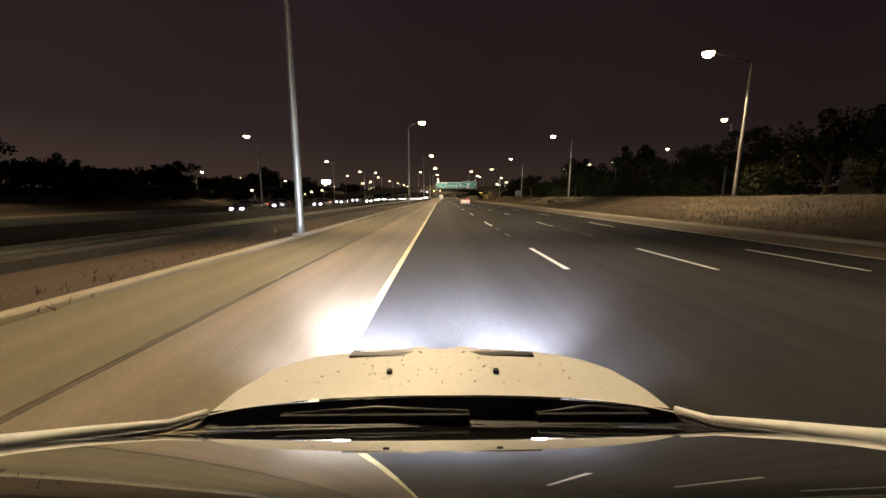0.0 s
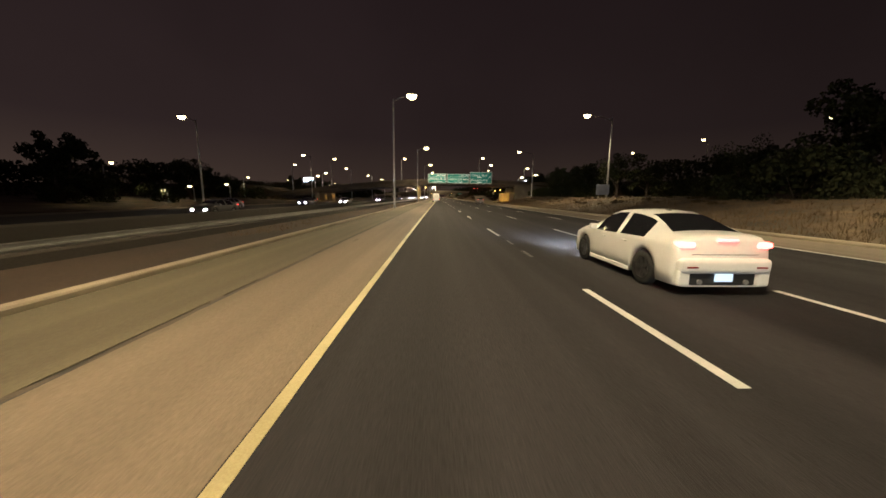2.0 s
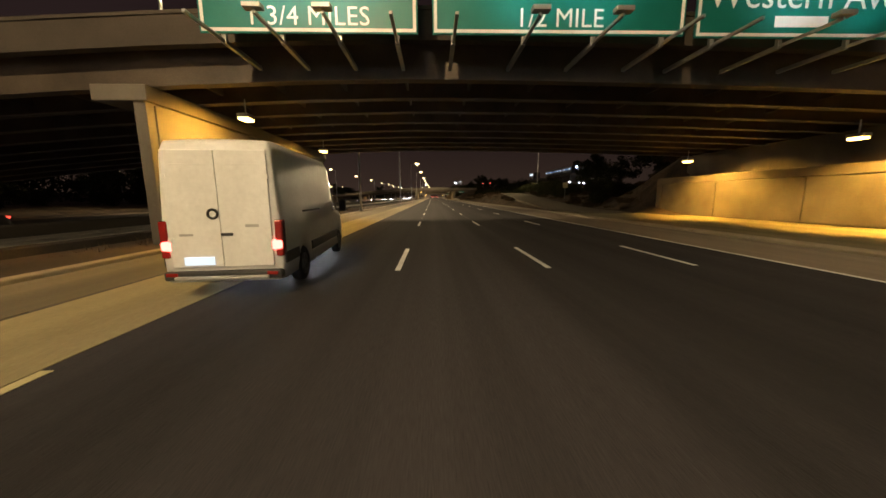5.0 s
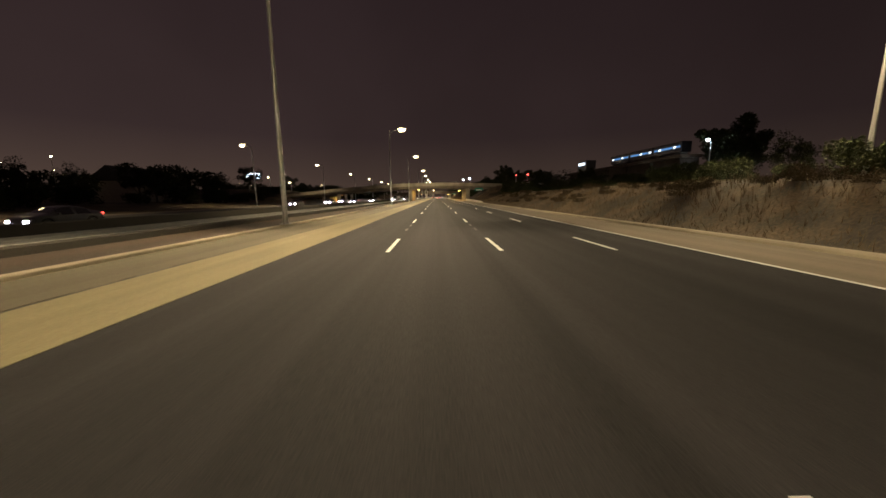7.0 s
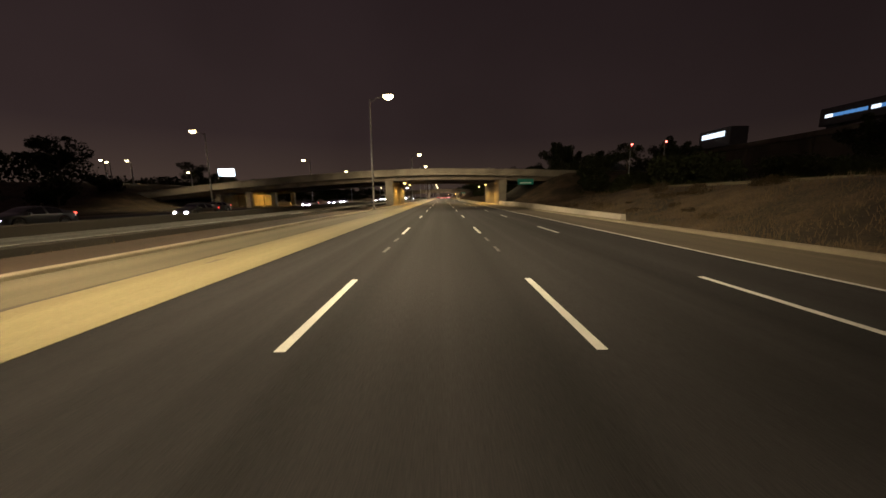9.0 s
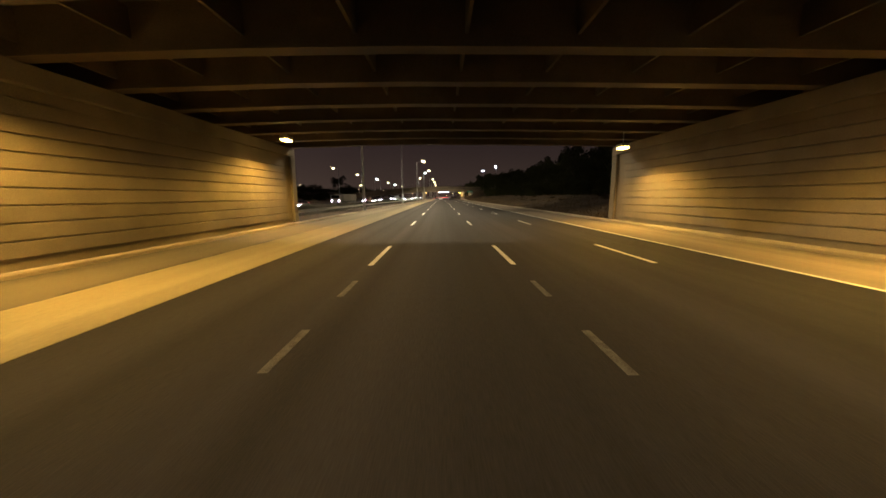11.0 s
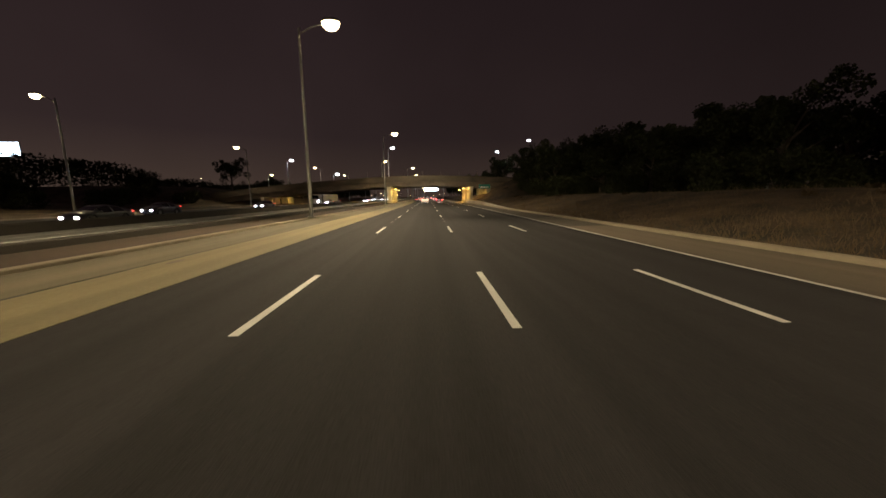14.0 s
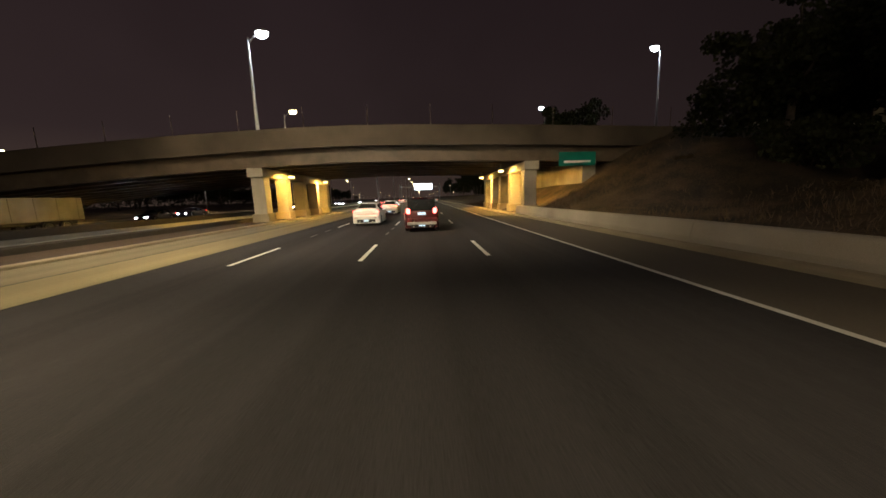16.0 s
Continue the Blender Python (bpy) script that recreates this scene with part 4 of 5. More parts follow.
    part("tow_step", block("tow_step", M_GALV, -0.75, 0.75, -0.17, -0.09, 0.36, 0.42, 0.015), v)
    part("badge", disc_ring("badge", M_BLACK, [(0.055, 0.0), (0.055, 0.014), (0.095, 0.014), (0.095, 0.0), (0.055, 0.0)], 20, "z"), v, "dark round badge ring", pose(-0.10, -0.036, 1.47, 90, 0, 0))
    part("door_grip", block("door_grip", M_BLACK, 0.0, 0.20, -0.06, -0.034, 1.10, 1.15, 0.012), v, "black door handle")
    part("name_bar", block("name_bar", M_GALV, 0.40, 0.62, -0.042, -0.034, 1.24, 1.29, 0.003), v, "plain grey lettering bar")
    part("name_bar", block("name_bar", M_GALV, -0.66, -0.44, -0.042, -0.034, 1.10, 1.14, 0.003), v, "plain grey lettering bar")
    part("number_plate", block("number_plate", M_PLATE_LIT, -0.62, -0.14, -0.06, -0.034, 0.60, 0.74, 0.008), v, "plain lit plate")
    for i in range(5):
        part("roof_rib", block("roof_rib", M_VAN_WHITE, -0.6 + 0.3 * i - 0.03, -0.6 + 0.3 * i + 0.03, 0.5, 3.9, 2.70, 2.757, 0.01), v)
    return v


van()


def box_truck(m):
    t = thing("box_truck", "long pale box trailer truck on the opposite carriageway", "truck", m)
    part("box", block("box", M_TRUCK, -1.25, 1.25, 0, 13.5, 0.95, 2.75, 0.04), t, "pale dull box body")
    for i in range(9):
        part("rib", block("rib", M_TRUCK, -1.275, 1.275, 0.4 + 1.55 * i, 0.46 + 1.55 * i, 1.0, 2.7, 0.004), t)
    part("chassis", block("chassis", M_BLACK, -0.9, 0.9, 0.3, 13.2, 0.65, 0.95, 0.02), t)
    part("cab", block("cab", M_TRUCK, -1.2, 1.2, 14.3, 16.6, 0.6, 2.55, 0.18, 3), t)
    part("windscreen", block("windscreen", M_GLASS, -1.05, 1.05, 16.52, 16.63, 1.6, 2.45, 0.03), t)
    for y in (1.4, 2.7, 13.2, 15.6):
        for s in (-1, 1):
            wheel(t, s * 1.05, y, 0.5, s)
    for s in (-1, 1):
        part("taillight", block("taillight", M_TAIL, *sorted((s * 0.9, s * 1.15)), -0.05, 0.0, 0.95, 1.1, 0.01), t, "red tail light")
        part("headlight", block("headlight", M_HEAD, *sorted((s * 0.8, s * 1.1)), 16.56, 16.64, 0.92, 1.04, 0.02), t, "lit headlight")
    return t


box_truck(pose(-21.5, 481.0, -0.15, 0, 0, 180))
box_truck(pose(-20.5, 577.0, -0.15, 0, 0, 180))

# the car that carries the camera on its roof, where it stands at the start
def own_car(m):
    c = thing("white_car", "white car with black cowl, hood vents and glossy windscreen", "car", m)
    # y 0 is under the camera; the bonnet runs forward from the cowl
    nx_, ny_ = 24, 30
    def hood_half(y):
        return lerp_rows([(1.05, 0.785), (1.25, 0.79), (1.45, 0.775), (1.6, 0.735), (1.75, 0.665), (1.9, 0.57), (2.05, 0.45)], y)[0]
    def hood_z(u, y):
        z = lerp_rows([(1.05, 1.0), (1.2, 0.985), (1.45, 0.935), (1.65, 0.88), (1.78, 0.82), (1.92, 0.70), (2.05, 0.5)], y)[0]
        z -= 0.05 * abs(u) ** 3.2
        z += 0.016 * math.exp(-((abs(u) - 0.16 - 0.10 * (1.7 - y)) / 0.05) ** 2) * min(1, max(0, (y - 1.25) / 0.2))
        return z
    v = []
    for j in range(ny_ + 1):
        y = 1.05 + 1.0 * (j / ny_) ** 0.9
        for i in range(nx_ + 1):
            u = -1 + 2 * i / nx_
            sag = 0.03 * u * u
            v.append((u * hood_half(y), y - sag * (1 - j / ny_), hood_z(u, y)))
    f = [(j * (nx_ + 1) + i, j * (nx_ + 1) + i + 1, (j + 1) * (nx_ + 1) + i + 1, (j + 1) * (nx_ + 1) + i) for j in range(ny_) for i in range(nx_)]
    hood = part("hood", mesh_of("hood", v, f, M_OWN_WHITE, True), c, "glossy white hood")
    for s in (-1, 1):
        part("hood_vent", block("hood_vent", M_BLACK, *sorted((s * 0.095, s * 0.44)), 1.485, 1.53, 0.895, 0.928, 0.006), hood, "narrow black vent slot")
        part("washer_nozzle", block("washer_nozzle", M_BLACK, s * 0.212 - 0.011, s * 0.212 + 0.011, 1.225, 1.247, 0.972, 0.995, 0.005), hood, "small black washer nozzle")
        # wing beside the bonnet, pillar and mirror
        wing = [(s * 0.79, 1.02, 0.945), (s * 0.80, 1.4, 0.875), (s * 0.72, 1.75, 0.75), (s * 0.82, 1.02, 0.55), (s * 0.82, 1.5, 0.55), (s * 0.76, 1.85, 0.5)]
        part("wing", mesh_of("wing", wing, [(0, 1, 4, 3), (1, 2, 5, 4)] if s > 0 else [(3, 4, 1, 0), (4, 5, 2, 1)], M_OWN_WHITE, True), c)
        part("pillar", tube("pillar", M_OWN_WHITE, [(s * 0.79, 1.03, 0.955), (s * 0.85, 0.950, 0.97), (s * 0.96, 0.835, 1.03), (s * 1.015, 0.68, 1.12), (s * 0.985, 0.62, 1.165)], [0.012, 0.016, 0.020, 0.022, 0.022], 10), c, "slim white windscreen pillar")
        part("pillar_seal", tube("pillar_seal", M_BLACK, [(s * 0.785, 1.0, 0.955), (s * 0.84, 0.925, 0.97), (s * 0.945, 0.81, 1.03), (s * 0.995, 0.66, 1.12), (s * 0.965, 0.60, 1.165)], [0.007] * 5, 8), c, "black rubber seal")
        part("headlight", block("headlight", M_HEAD, *sorted((s * 0.42, s * 0.66)), 2.02, 2.14, 0.50, 0.60, 0.04), c, "lit headlight")
        wheel(c, s * 0.80, 1.25, 0.33, s)
        wheel(c, s * 0.80, -1.45, 0.33, s)
        part("door", block("door", M_OWN_WHITE, *sorted((s * 0.84, s * 0.895)), -1.0, 0.88, 0.28, 0.92, 0.03), c)
        part("side_window", block("side_window", M_GLASS, *sorted((s * 0.70, s * 0.715)), -1.0, 0.10, 0.93, 1.28, 0.01), c)
    drops = random.Random(3)
    dv, df = [], []
    for i in range(90):
        u, y = drops.gauss(0, 0.42), drops.uniform(1.12, 1.64)
        if abs(u) > 0.9:
            continue
        x, z, r = u * hood_half(y), hood_z(u, y) - 0.001, drops.uniform(0.003, 0.007)
        o = len(dv)
        dv += [(x + r * math.cos(k * 1.047), y + r * math.sin(k * 1.047), z) for k in range(6)]
        dv += [(x + 0.6 * r * math.cos(k * 1.047), y + 0.6 * r * math.sin(k * 1.047), z + 0.55 * r) for k in range(6)] + [(x, y, z + 0.75 * r)]
        df += [(o + k, o + (k + 1) % 6, o + 6 + (k + 1) % 6, o + 6 + k) for k in range(6)] + [(o + 6 + k, o + 6 + (k + 1) % 6, o + 12) for k in range(6)]
    part("water_drops", mesh_of("water_drops", dv, df, M_DROP, True), hood, "small glinting drops of water")
    # cowl, wipers
    cowl = []
    for j in range(5):
        for i in range(17):
            u = -1 + i / 8
            y = 0.955 + 0.09 * j / 4 - 0.01 * u * u
            cowl.append((u * (0.85 - 0.07 * j / 4), y, 0.955 + 0.04 * (j / 4) * (1 - u * u) - 0.03 * math.sin(math.pi * j / 4)))
    part("cowl", mesh_of("cowl", cowl, [(j * 17 + i, j * 17 + i + 1, (j + 1) * 17 + i + 1, (j + 1) * 17 + i) for j in range(4) for i in range(16)], M_BLACK, True), c, "black plastic cowl")
    for xa, xb, ya, yb in ((-0.52, 0.08, 0.985, 1.0), (0.30, 0.66, 0.985, 1.0)):
        wiper = part("wiper", tube("wiper_arm", M_BLACK, [(xb, yb, 0.965), ((xa + xb) / 2, (ya + yb) / 2 + 0.01, 0.985), (xa, ya, 0.975)], [0.012, 0.009, 0.006], 8), c, "black wiper arm")
        part("blade", block("blade", M_RUBBER, min(xa, xb), max(xa, xb), ya - 0.02, ya - 0.008, 0.955, 0.985, 0.003), wiper)
    # windscreen
    w = []
    for j in range(11):
        t = j / 10
        for i in range(19):
            u = -1 + i / 9
            half = lerp_rows([(0, 0.835), (0.15, 0.95), (0.33, 1.0), (0.42, 0.965), (1, 0.72)], t)[0]
            w.append((u * half, 0.958 - 0.86 * t - 0.03 * u * u * (1 - t), 0.956 + 0.44 * t + 0.035 * math.sin(math.pi * t) + 0.03 * (1 - u * u) * t))
    part("windscreen", mesh_of("windscreen", w, [(j * 19 + i, j * 19 + i + 1, (j + 1) * 19 + i + 1, (j + 1) * 19 + i) for j in range(10) for i in range(18)], M_SHIELD, True), c, "dark glossy windscreen")
    roof = []
    for j in range(9):
        t = j / 8
        for i in range(13):
            u = -1 + i / 6
            roof.append((u * (0.66 - 0.02 * t), 0.085 - 1.6 * t - 0.05 * u * u, 1.39 + 0.03 * (1 - u * u) + 0.05 * math.sin(math.pi * min(1, 0.2 + t)) - 0.03))
    part("roof", mesh_of("roof", roof, [(j * 13 + i, j * 13 + i + 1, (j + 1) * 13 + i + 1, (j + 1) * 13 + i) for j in range(8) for i in range(12)], M_OWN_WHITE, True), c)
    part("rear_window", mesh_of("rear_window", [(-0.62, -1.5, 1.36), (0.62, -1.5, 1.36), (0.7, -2.1, 1.0), (-0.7, -2.1, 1.0)], [(0, 1, 2, 3)], M_GLASS), c)
    part("tail", block("tail", M_OWN_WHITE, -0.88, 0.88, -2.55, -1.0, 0.3, 1.0, 0.08, 3), c)
    part("floor_pan", block("floor_pan", M_BLACK, -0.8, 0.8, -2.4, 1.95, 0.22, 0.34, 0.02), c)
    part("front_bumper", block("front_bumper", M_OWN_WHITE, -0.80, 0.80, 1.98, 2.18, 0.26, 0.56, 0.06, 3), c)
    return c


own_car(pose(0.775, 0.0, 0.06, 0, 0, 0.6))
for s in (-0.56, 0.56):
    lamp_light("headlight_beam", (0.75 + s, 2.2, 0.62), 900, WHITE, 125, 1.0, (1.2 + s * 3.0, 9.0, 0.0), 0.06)
    lamp_light("headlight_beam", (0.75 + s, 2.2, 0.62), 6300, WHITE, 72, 1.0, (1.6 + s * 4.0, 18.0, 0.0), 0.06)

# ------------------------------------------------------------- street lamps
def street_lamp(x, y, z, height, reach, power, colour=SODIUM, glowing=M_SODIUM, label="tall steel street lamp with a glowing sodium head", group="median lamps", lit=True, head=1.0, wide=False, cone=142):
    t = thing("street_lamp", label, "street lamp", pose(x, y, z), group)
    s = 1 if reach > 0 else -1
    part("pole", tube("pole", M_GALV, [(0, 0, 0), (0, 0, 0.5), (0, 0, height - 1.2), (0.05 * s, 0, height - 0.4)], [0.17, 0.15, 0.095, 0.085], 14), t, "tapered galvanised pole")
    part("base_plate", block("base_plate", M_GALV, -0.26, 0.26, -0.26, 0.26, 0, 0.05, 0.01), t)
    if lit:
        part("arm", tube("arm", M_GALV, [(0.0, 0, height - 0.9), (reach * 0.4, 0, height - 0.35), (reach, 0, height)], [0.06, 0.05, 0.04], 10), t)
        # head above 1 oversizes the lamp head, standing in for its glare
        hd = part("lamp_head", disc_ring("lamp_head", M_GALV, [(0.0, 0.20), (0.14, 0.19), (0.26, 0.12), (0.30, 0.0), (0.0, 0.0)], 18, "z"), t, "", pose(reach, 0, height) @ Matrix.Diagonal((1.5 * head, 0.9 * head, head, 1)))
        part("lens", disc_ring("lens", glowing, [(0.0, -0.36), (0.14, -0.33), (0.23, -0.22), (0.28, -0.01), (0.0, 0.0)], 18, "z"), hd, "glowing refractor bowl")
        e = (x + reach, y, z + height - 0.5 * head)
        if power and wide:
            for d in (-1, 1):
                lamp_light("street_light", e, power, colour, 108, 0.8, (e[0] + 2, e[1] + d * 9.0, e[2] - 8.5), 0.3)
        elif power:
            lamp_light("street_light", e, power, colour, cone, 0.7, radius=0.3)
    return t


for k, y in enumerate([-37.0, 14.2, 64.0, 113.8, 162.5, 212.0, 262.0, 311.0, 356.5, 419.3, 461.5, 508.0, 554.0] + [640.0 + 50 * i for i in range(18)]):
    street_lamp(inner_edge(y) - 4.82, y, 0.13, 15.1, 2.5, 10000 if k < 15 else 0, head=1.7, wide=True)
for y in (-14.0, 34.0, 78.2, 124.0, 170.0):
    street_lamp(30.4, y, bank(30.4, y), 15.4 - bank(30.4, y), -4.3, 8000 if y < 150 else 3500, label="tall steel street lamp on the grass bank", group="bank lamps", head=1.4, cone=118)
street_lamp(33.5, 263.0, bank(33.5, 263.0), 14.0, -2.5, 9000, label="tall steel street lamp beside the exit ramp", group="bank lamps", head=1.4, cone=125)
for k in range(0, 16):
    y = 23.5 + 50 * k
    if abs(y - 196) < 14 or abs(y - 390) < 14 or abs(y - 586) < 14:
        y += 24 if y < 500 else -7.5
    street_lamp(-38.0, y, -0.1, 14.3, -2.2, 2600 if k < 13 else 0, label="tall steel street lamp beyond the opposite carriageway", group="opposite lamps", head=1.5, cone=116)
for k in range(4):
    street_lamp(-60.0, 40.0 + 45 * k, bank(-60, 40 + 45 * k), 6.5, 1.6, 700, label="short street lamp on the frontage road", group="frontage lamps")
for x, y, top in ((-12.0, 194.0, 15.6), (16.6, 190.5, 15.8), (20.8, 197.8, 14.0), (34.0, 194.0, 12.6), (31.5, 192.0, 9.2), (37.3, 194.0, 10.2), (48.0, 199.0, 10.9), (-36.0, 187.5, 14.6), (-55.0, 200.0, 13.6), (-46.0, 199.0, 9.4), (-38.5, 185.0, 9.6)):
    z = 5.9 + 1.25 + 0.3 + arch_1(x) if x < 44 else 6.9
    street_lamp(x, min(max(y, 184.2), 201.8), z, top - z, 1.2, 900, label="street lamp standing on the bridge deck", group="bridge lamps", head=1.35)
for x, y, top, c in ((-4.7, 578.0, 15.7, 1), (-8.8, 595.0, 13.7, 0), (-33.3, 578.5, 12.4, 1), (-46.5, 595.0, 9.5, 0), (-25.0, 595.2, 9.7, 1)):
    z = 4.85 + 1.5 + 0.3 + arch_3(x)
    street_lamp(x, y, z, top - z, 1.2, 700, WHITE if c else SODIUM, M_COOL if c else M_SODIUM, "street lamp with a cool white head on the bridge" if c else "street lamp standing on the bridge deck", "bridge lamps", head=1.3)
for x, y, top in ((40.8, 592.0, 20.0), (63.7, 598.0, 18.4), (36.5, 622.0, 20.2)):
    street_lamp(x, y, bank(x, y), top - bank(x, y), -0.8, 500, WHITE, M_COOL, "tall street lamp with a cool white head on the cross street", "cross street lamps", head=1.4)
for x, y, h in ((69.8, 328.0, 8.4), (69.8, 324.4, 7.4), (69.8, 318.0, 7.3), (69.8, 313.0, 7.1), (69.8, 321.0, 14.5), (-73.5, 390, 11), (-65.5, 388, 10.6), (-63, 403, 9), (-80.0, 398, 11.4), (-52.0, 134, 2.4), (-52.5, 142, 3.4), (-53.0, 156, 4.2), (-54.0, 100, 3.0)):
    z = bank(x, y)
    street_lamp(x, y, z, max(2.0, h - z) if x > 0 or y > 300 else h, -0.8, 160, WHITE if x > 0 else SODIUM, M_COOL if x > 0 else M_SODIUM, "yard lamp with a small bright head", "yard lamps")


for x, y, top in ((44.0, 51.6, 13.3), (60.0, 88.0, 14.2), (50.0, 30.0, 9.0), (60.9, 117.0, 13.9), (66.6, 148.5, 16.0), (65.5, 176.0, 16.3), (58.0, 452.0, 12.5), (49.0, 520.0, 11.5), (52.0, 575.0, 13.0)):
    z = bank(x, y)
    street_lamp(x, y, z, top - z, -1.2, 40, label="street lamp among the trees behind the bank", group="street lamps behind the bank", head=1.1)


# ------------------------------------------------------------- overhead signs on the first bridge
def guide_sign(x0, x1, z0, z1, lines, exit_text, label, arrow=False, y=181.0):
    s = thing("guide_sign", label, "road sign", pose(0, 0, 0), "overhead signs")
    part("panel", block("panel", M_SIGN_GREEN, x0, x1, y, y + 0.06, z0, z1, 0.02), s, "green sign panel")
    b = 0.09
    v, f = boxes((x0 + 0.05, x1 - 0.05, y - 0.006, y + 0.004, z1 - b - 0.05, z1 - 0.05), (x0 + 0.05, x1 - 0.05, y - 0.006, y + 0.004, z0 + 0.05, z0 + b + 0.05),
                 (x0 + 0.05, x0 + b + 0.05, y - 0.006, y + 0.004, z0 + b + 0.05, z1 - b - 0.05), (x1 - b - 0.05, x1 - 0.05, y - 0.006, y + 0.004, z0 + b + 0.05, z1 - b - 0.05))
    part("border", mesh_of("border", v, f, M_SIGN_WHITE), s, "white border")
    if exit_text:
        lettering("lettering", exit_text, 0.72, M_SIGN_WHITE, s, x1 - 0.35, y - 0.006, z1 - 0.82, "RIGHT", 1.0)
        v, f = boxes((x0 + 0.15, x1 - 0.15, y - 0.006, y + 0.004, z1 - 1.02, z1 - 0.96))
        part("divider", mesh_of("divider", v, f, M_SIGN_WHITE), s)
    for text, size, xx, zz in lines:
        lettering("lettering", text, size, M_SIGN_WHITE, s, xx, y - 0.006, zz)
    if arrow:
        a = [(-0.08, 0, -0.75), (0.08, 0, -0.75), (0.08, 0, 0.15), (0.30, 0, 0.10), (0.0, 0, 0.65), (-0.30, 0, 0.10), (-0.08, 0, 0.15)]
        part("arrow", mesh_of("arrow", a, [tuple(range(7))], M_SIGN_WHITE), s, "white arrow", pose(x1 - 0.75, y - 0.008, (z0 + z1) / 2 + 0.2, 0, 40, 0))
    n = 4
    for i in range(n):
        x = x0 + 0.6 + (x1 - x0 - 1.2) * i / (n - 1)
        br = part("bracket", block("bracket", M_GALV, x - 0.06, x + 0.06, y + 0.06, 183.1, z0 - 0.25, z0 - 0.13, 0.01), s, "steel bracket")
        part("post", block("post", M_GALV, x - 0.06, x + 0.06, y + 0.065, y + 0.17, z0 - 0.25, z1 - 0.2, 0.01), br)
        part("arm", block("arm", M_GALV, x - 0.04, x + 0.04, y - 1.5, y + 0.06, z0 - 0.22, z0 - 0.14, 0.01), br)
        # Added fill lamps, standing in for headlights bounced back by the sign sheeting
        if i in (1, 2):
            part("sign_lamp", block("sign_lamp", M_GALV, x - 0.22, x + 0.22, y - 1.62, y - 1.38, z0 - 0.138, z0 - 0.02, 0.02), br, "small box lamp added to brighten the sign")
            lamp_light("sign_fill_light", (x, y - 1.45, z0 + 0.02), 75, (0.9, 1.0, 0.95), 120, 0.8, (x, y, z0 + 2.2), 0.1)
    return s


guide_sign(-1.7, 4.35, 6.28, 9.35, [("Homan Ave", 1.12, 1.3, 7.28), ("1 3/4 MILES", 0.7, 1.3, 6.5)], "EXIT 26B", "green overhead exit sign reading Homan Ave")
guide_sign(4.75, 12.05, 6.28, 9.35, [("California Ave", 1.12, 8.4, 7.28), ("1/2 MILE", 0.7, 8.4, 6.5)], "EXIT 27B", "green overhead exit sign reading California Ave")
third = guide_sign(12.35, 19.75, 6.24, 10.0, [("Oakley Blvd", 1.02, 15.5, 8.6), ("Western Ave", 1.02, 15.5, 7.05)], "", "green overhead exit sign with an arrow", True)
for z in (8.17, 6.54):
    part("letter_bar", block("letter_bar", M_SIGN_WHITE, 14.7, 16.3, 180.99, 181.004, z, z + 0.3), third, "unreadable small line")


def small_sign(x, y, z0, w, h, mat, label, legs=0, bars=2, kind_name="road_sign"):
    s = thing(kind_name, label, "road sign", pose(x, y, 0))
    part("panel", block("panel", mat, -w / 2, w / 2, 0, 0.04, z0, z0 + h, 0.015), s)
    for i in range(bars):
        zz = z0 + h * (0.22 + 0.5 * i / max(1, bars - 1 + (bars == 1)))
        part("letter_bar", block("letter_bar", M_SIGN_WHITE if mat is M_SIGN_GREEN else M_BLACK, -w * 0.36, w * 0.36, -0.006, 0.004, zz, zz + h * 0.16), s, "unreadable line of letters")
    for i in range(legs):
        lx = 0 if legs == 1 else (-w * 0.3 + w * 0.6 * i)
        part("post", tube("post", M_GALV, [(lx, 0.08, bank(x, y) - 0.1), (lx, 0.08, z0 + h * 0.9)], [0.04, 0.04], 8), s)
    return s


small_sign(29.0, 122.6, 2.3, 2.2, 1.7, M_SIGN_BACK, "dull blue-grey roadside sign on two steel posts", 2, 0)
for y, yb in ((377.6, 378), (575.6, 576)):
    s = small_sign(22.6, y, 4.0, 3.2, 1.15, M_SIGN_GREEN, "small green street-name sign on the bridge end", 0, 1)
    part("bracket", block("bracket", M_GALV, -1.2, 1.2, 0.04, 0.16, 4.9, 5.0, 0.01), s)
small_sign(29.0, 232.0, 3.2, 0.9, 0.9, M_YELLOW_PAINT, "yellow warning sign on a steel post", 1, 0)

gantry = thing("sign_gantry", "steel gantry over the road with a white lit sign", "gantry")
part("panel", block("panel", M_BILLBOARD, 4.0, 15.0, 759.9, 760, 6.6, 10.2, 0.02), gantry, "white lit sign panel")
part("beam", block("beam", M_GALV, -5.5, 20.0, 760.1, 760.5, 8.2, 8.6, 0.02), gantry)
for x in (-5.4, 19.6):
    part("leg", tube("leg", M_GALV, [(x, 760.3, -0.1), (x, 760.3, 10)], [0.2, 0.18], 12), gantry)


def billboard(x, y, z, w, h, label):
    b = thing("billboard", label, "billboard", pose(x, y, 0))
    part("face", block("face", M_BILLBOARD, -w / 2, w / 2, -0.1, 0, z, z + h, 0.02), b, "glowing white face")
    part("frame", block("frame", M_STEEL, -w / 2 - 0.3, w / 2 + 0.3, 0.004, 0.5, z - 0.4, z + h + 0.3, 0.05), b)
    part("column", tube("column", M_STEEL, [(0, 0.6, bank(x, y) - 0.2), (0, 0.6, z + h * 0.5)], [0.6, 0.5], 14), b)


billboard(-228, 681, 26.0, 17.5, 7.5, "glowing white billboard on a tall column")

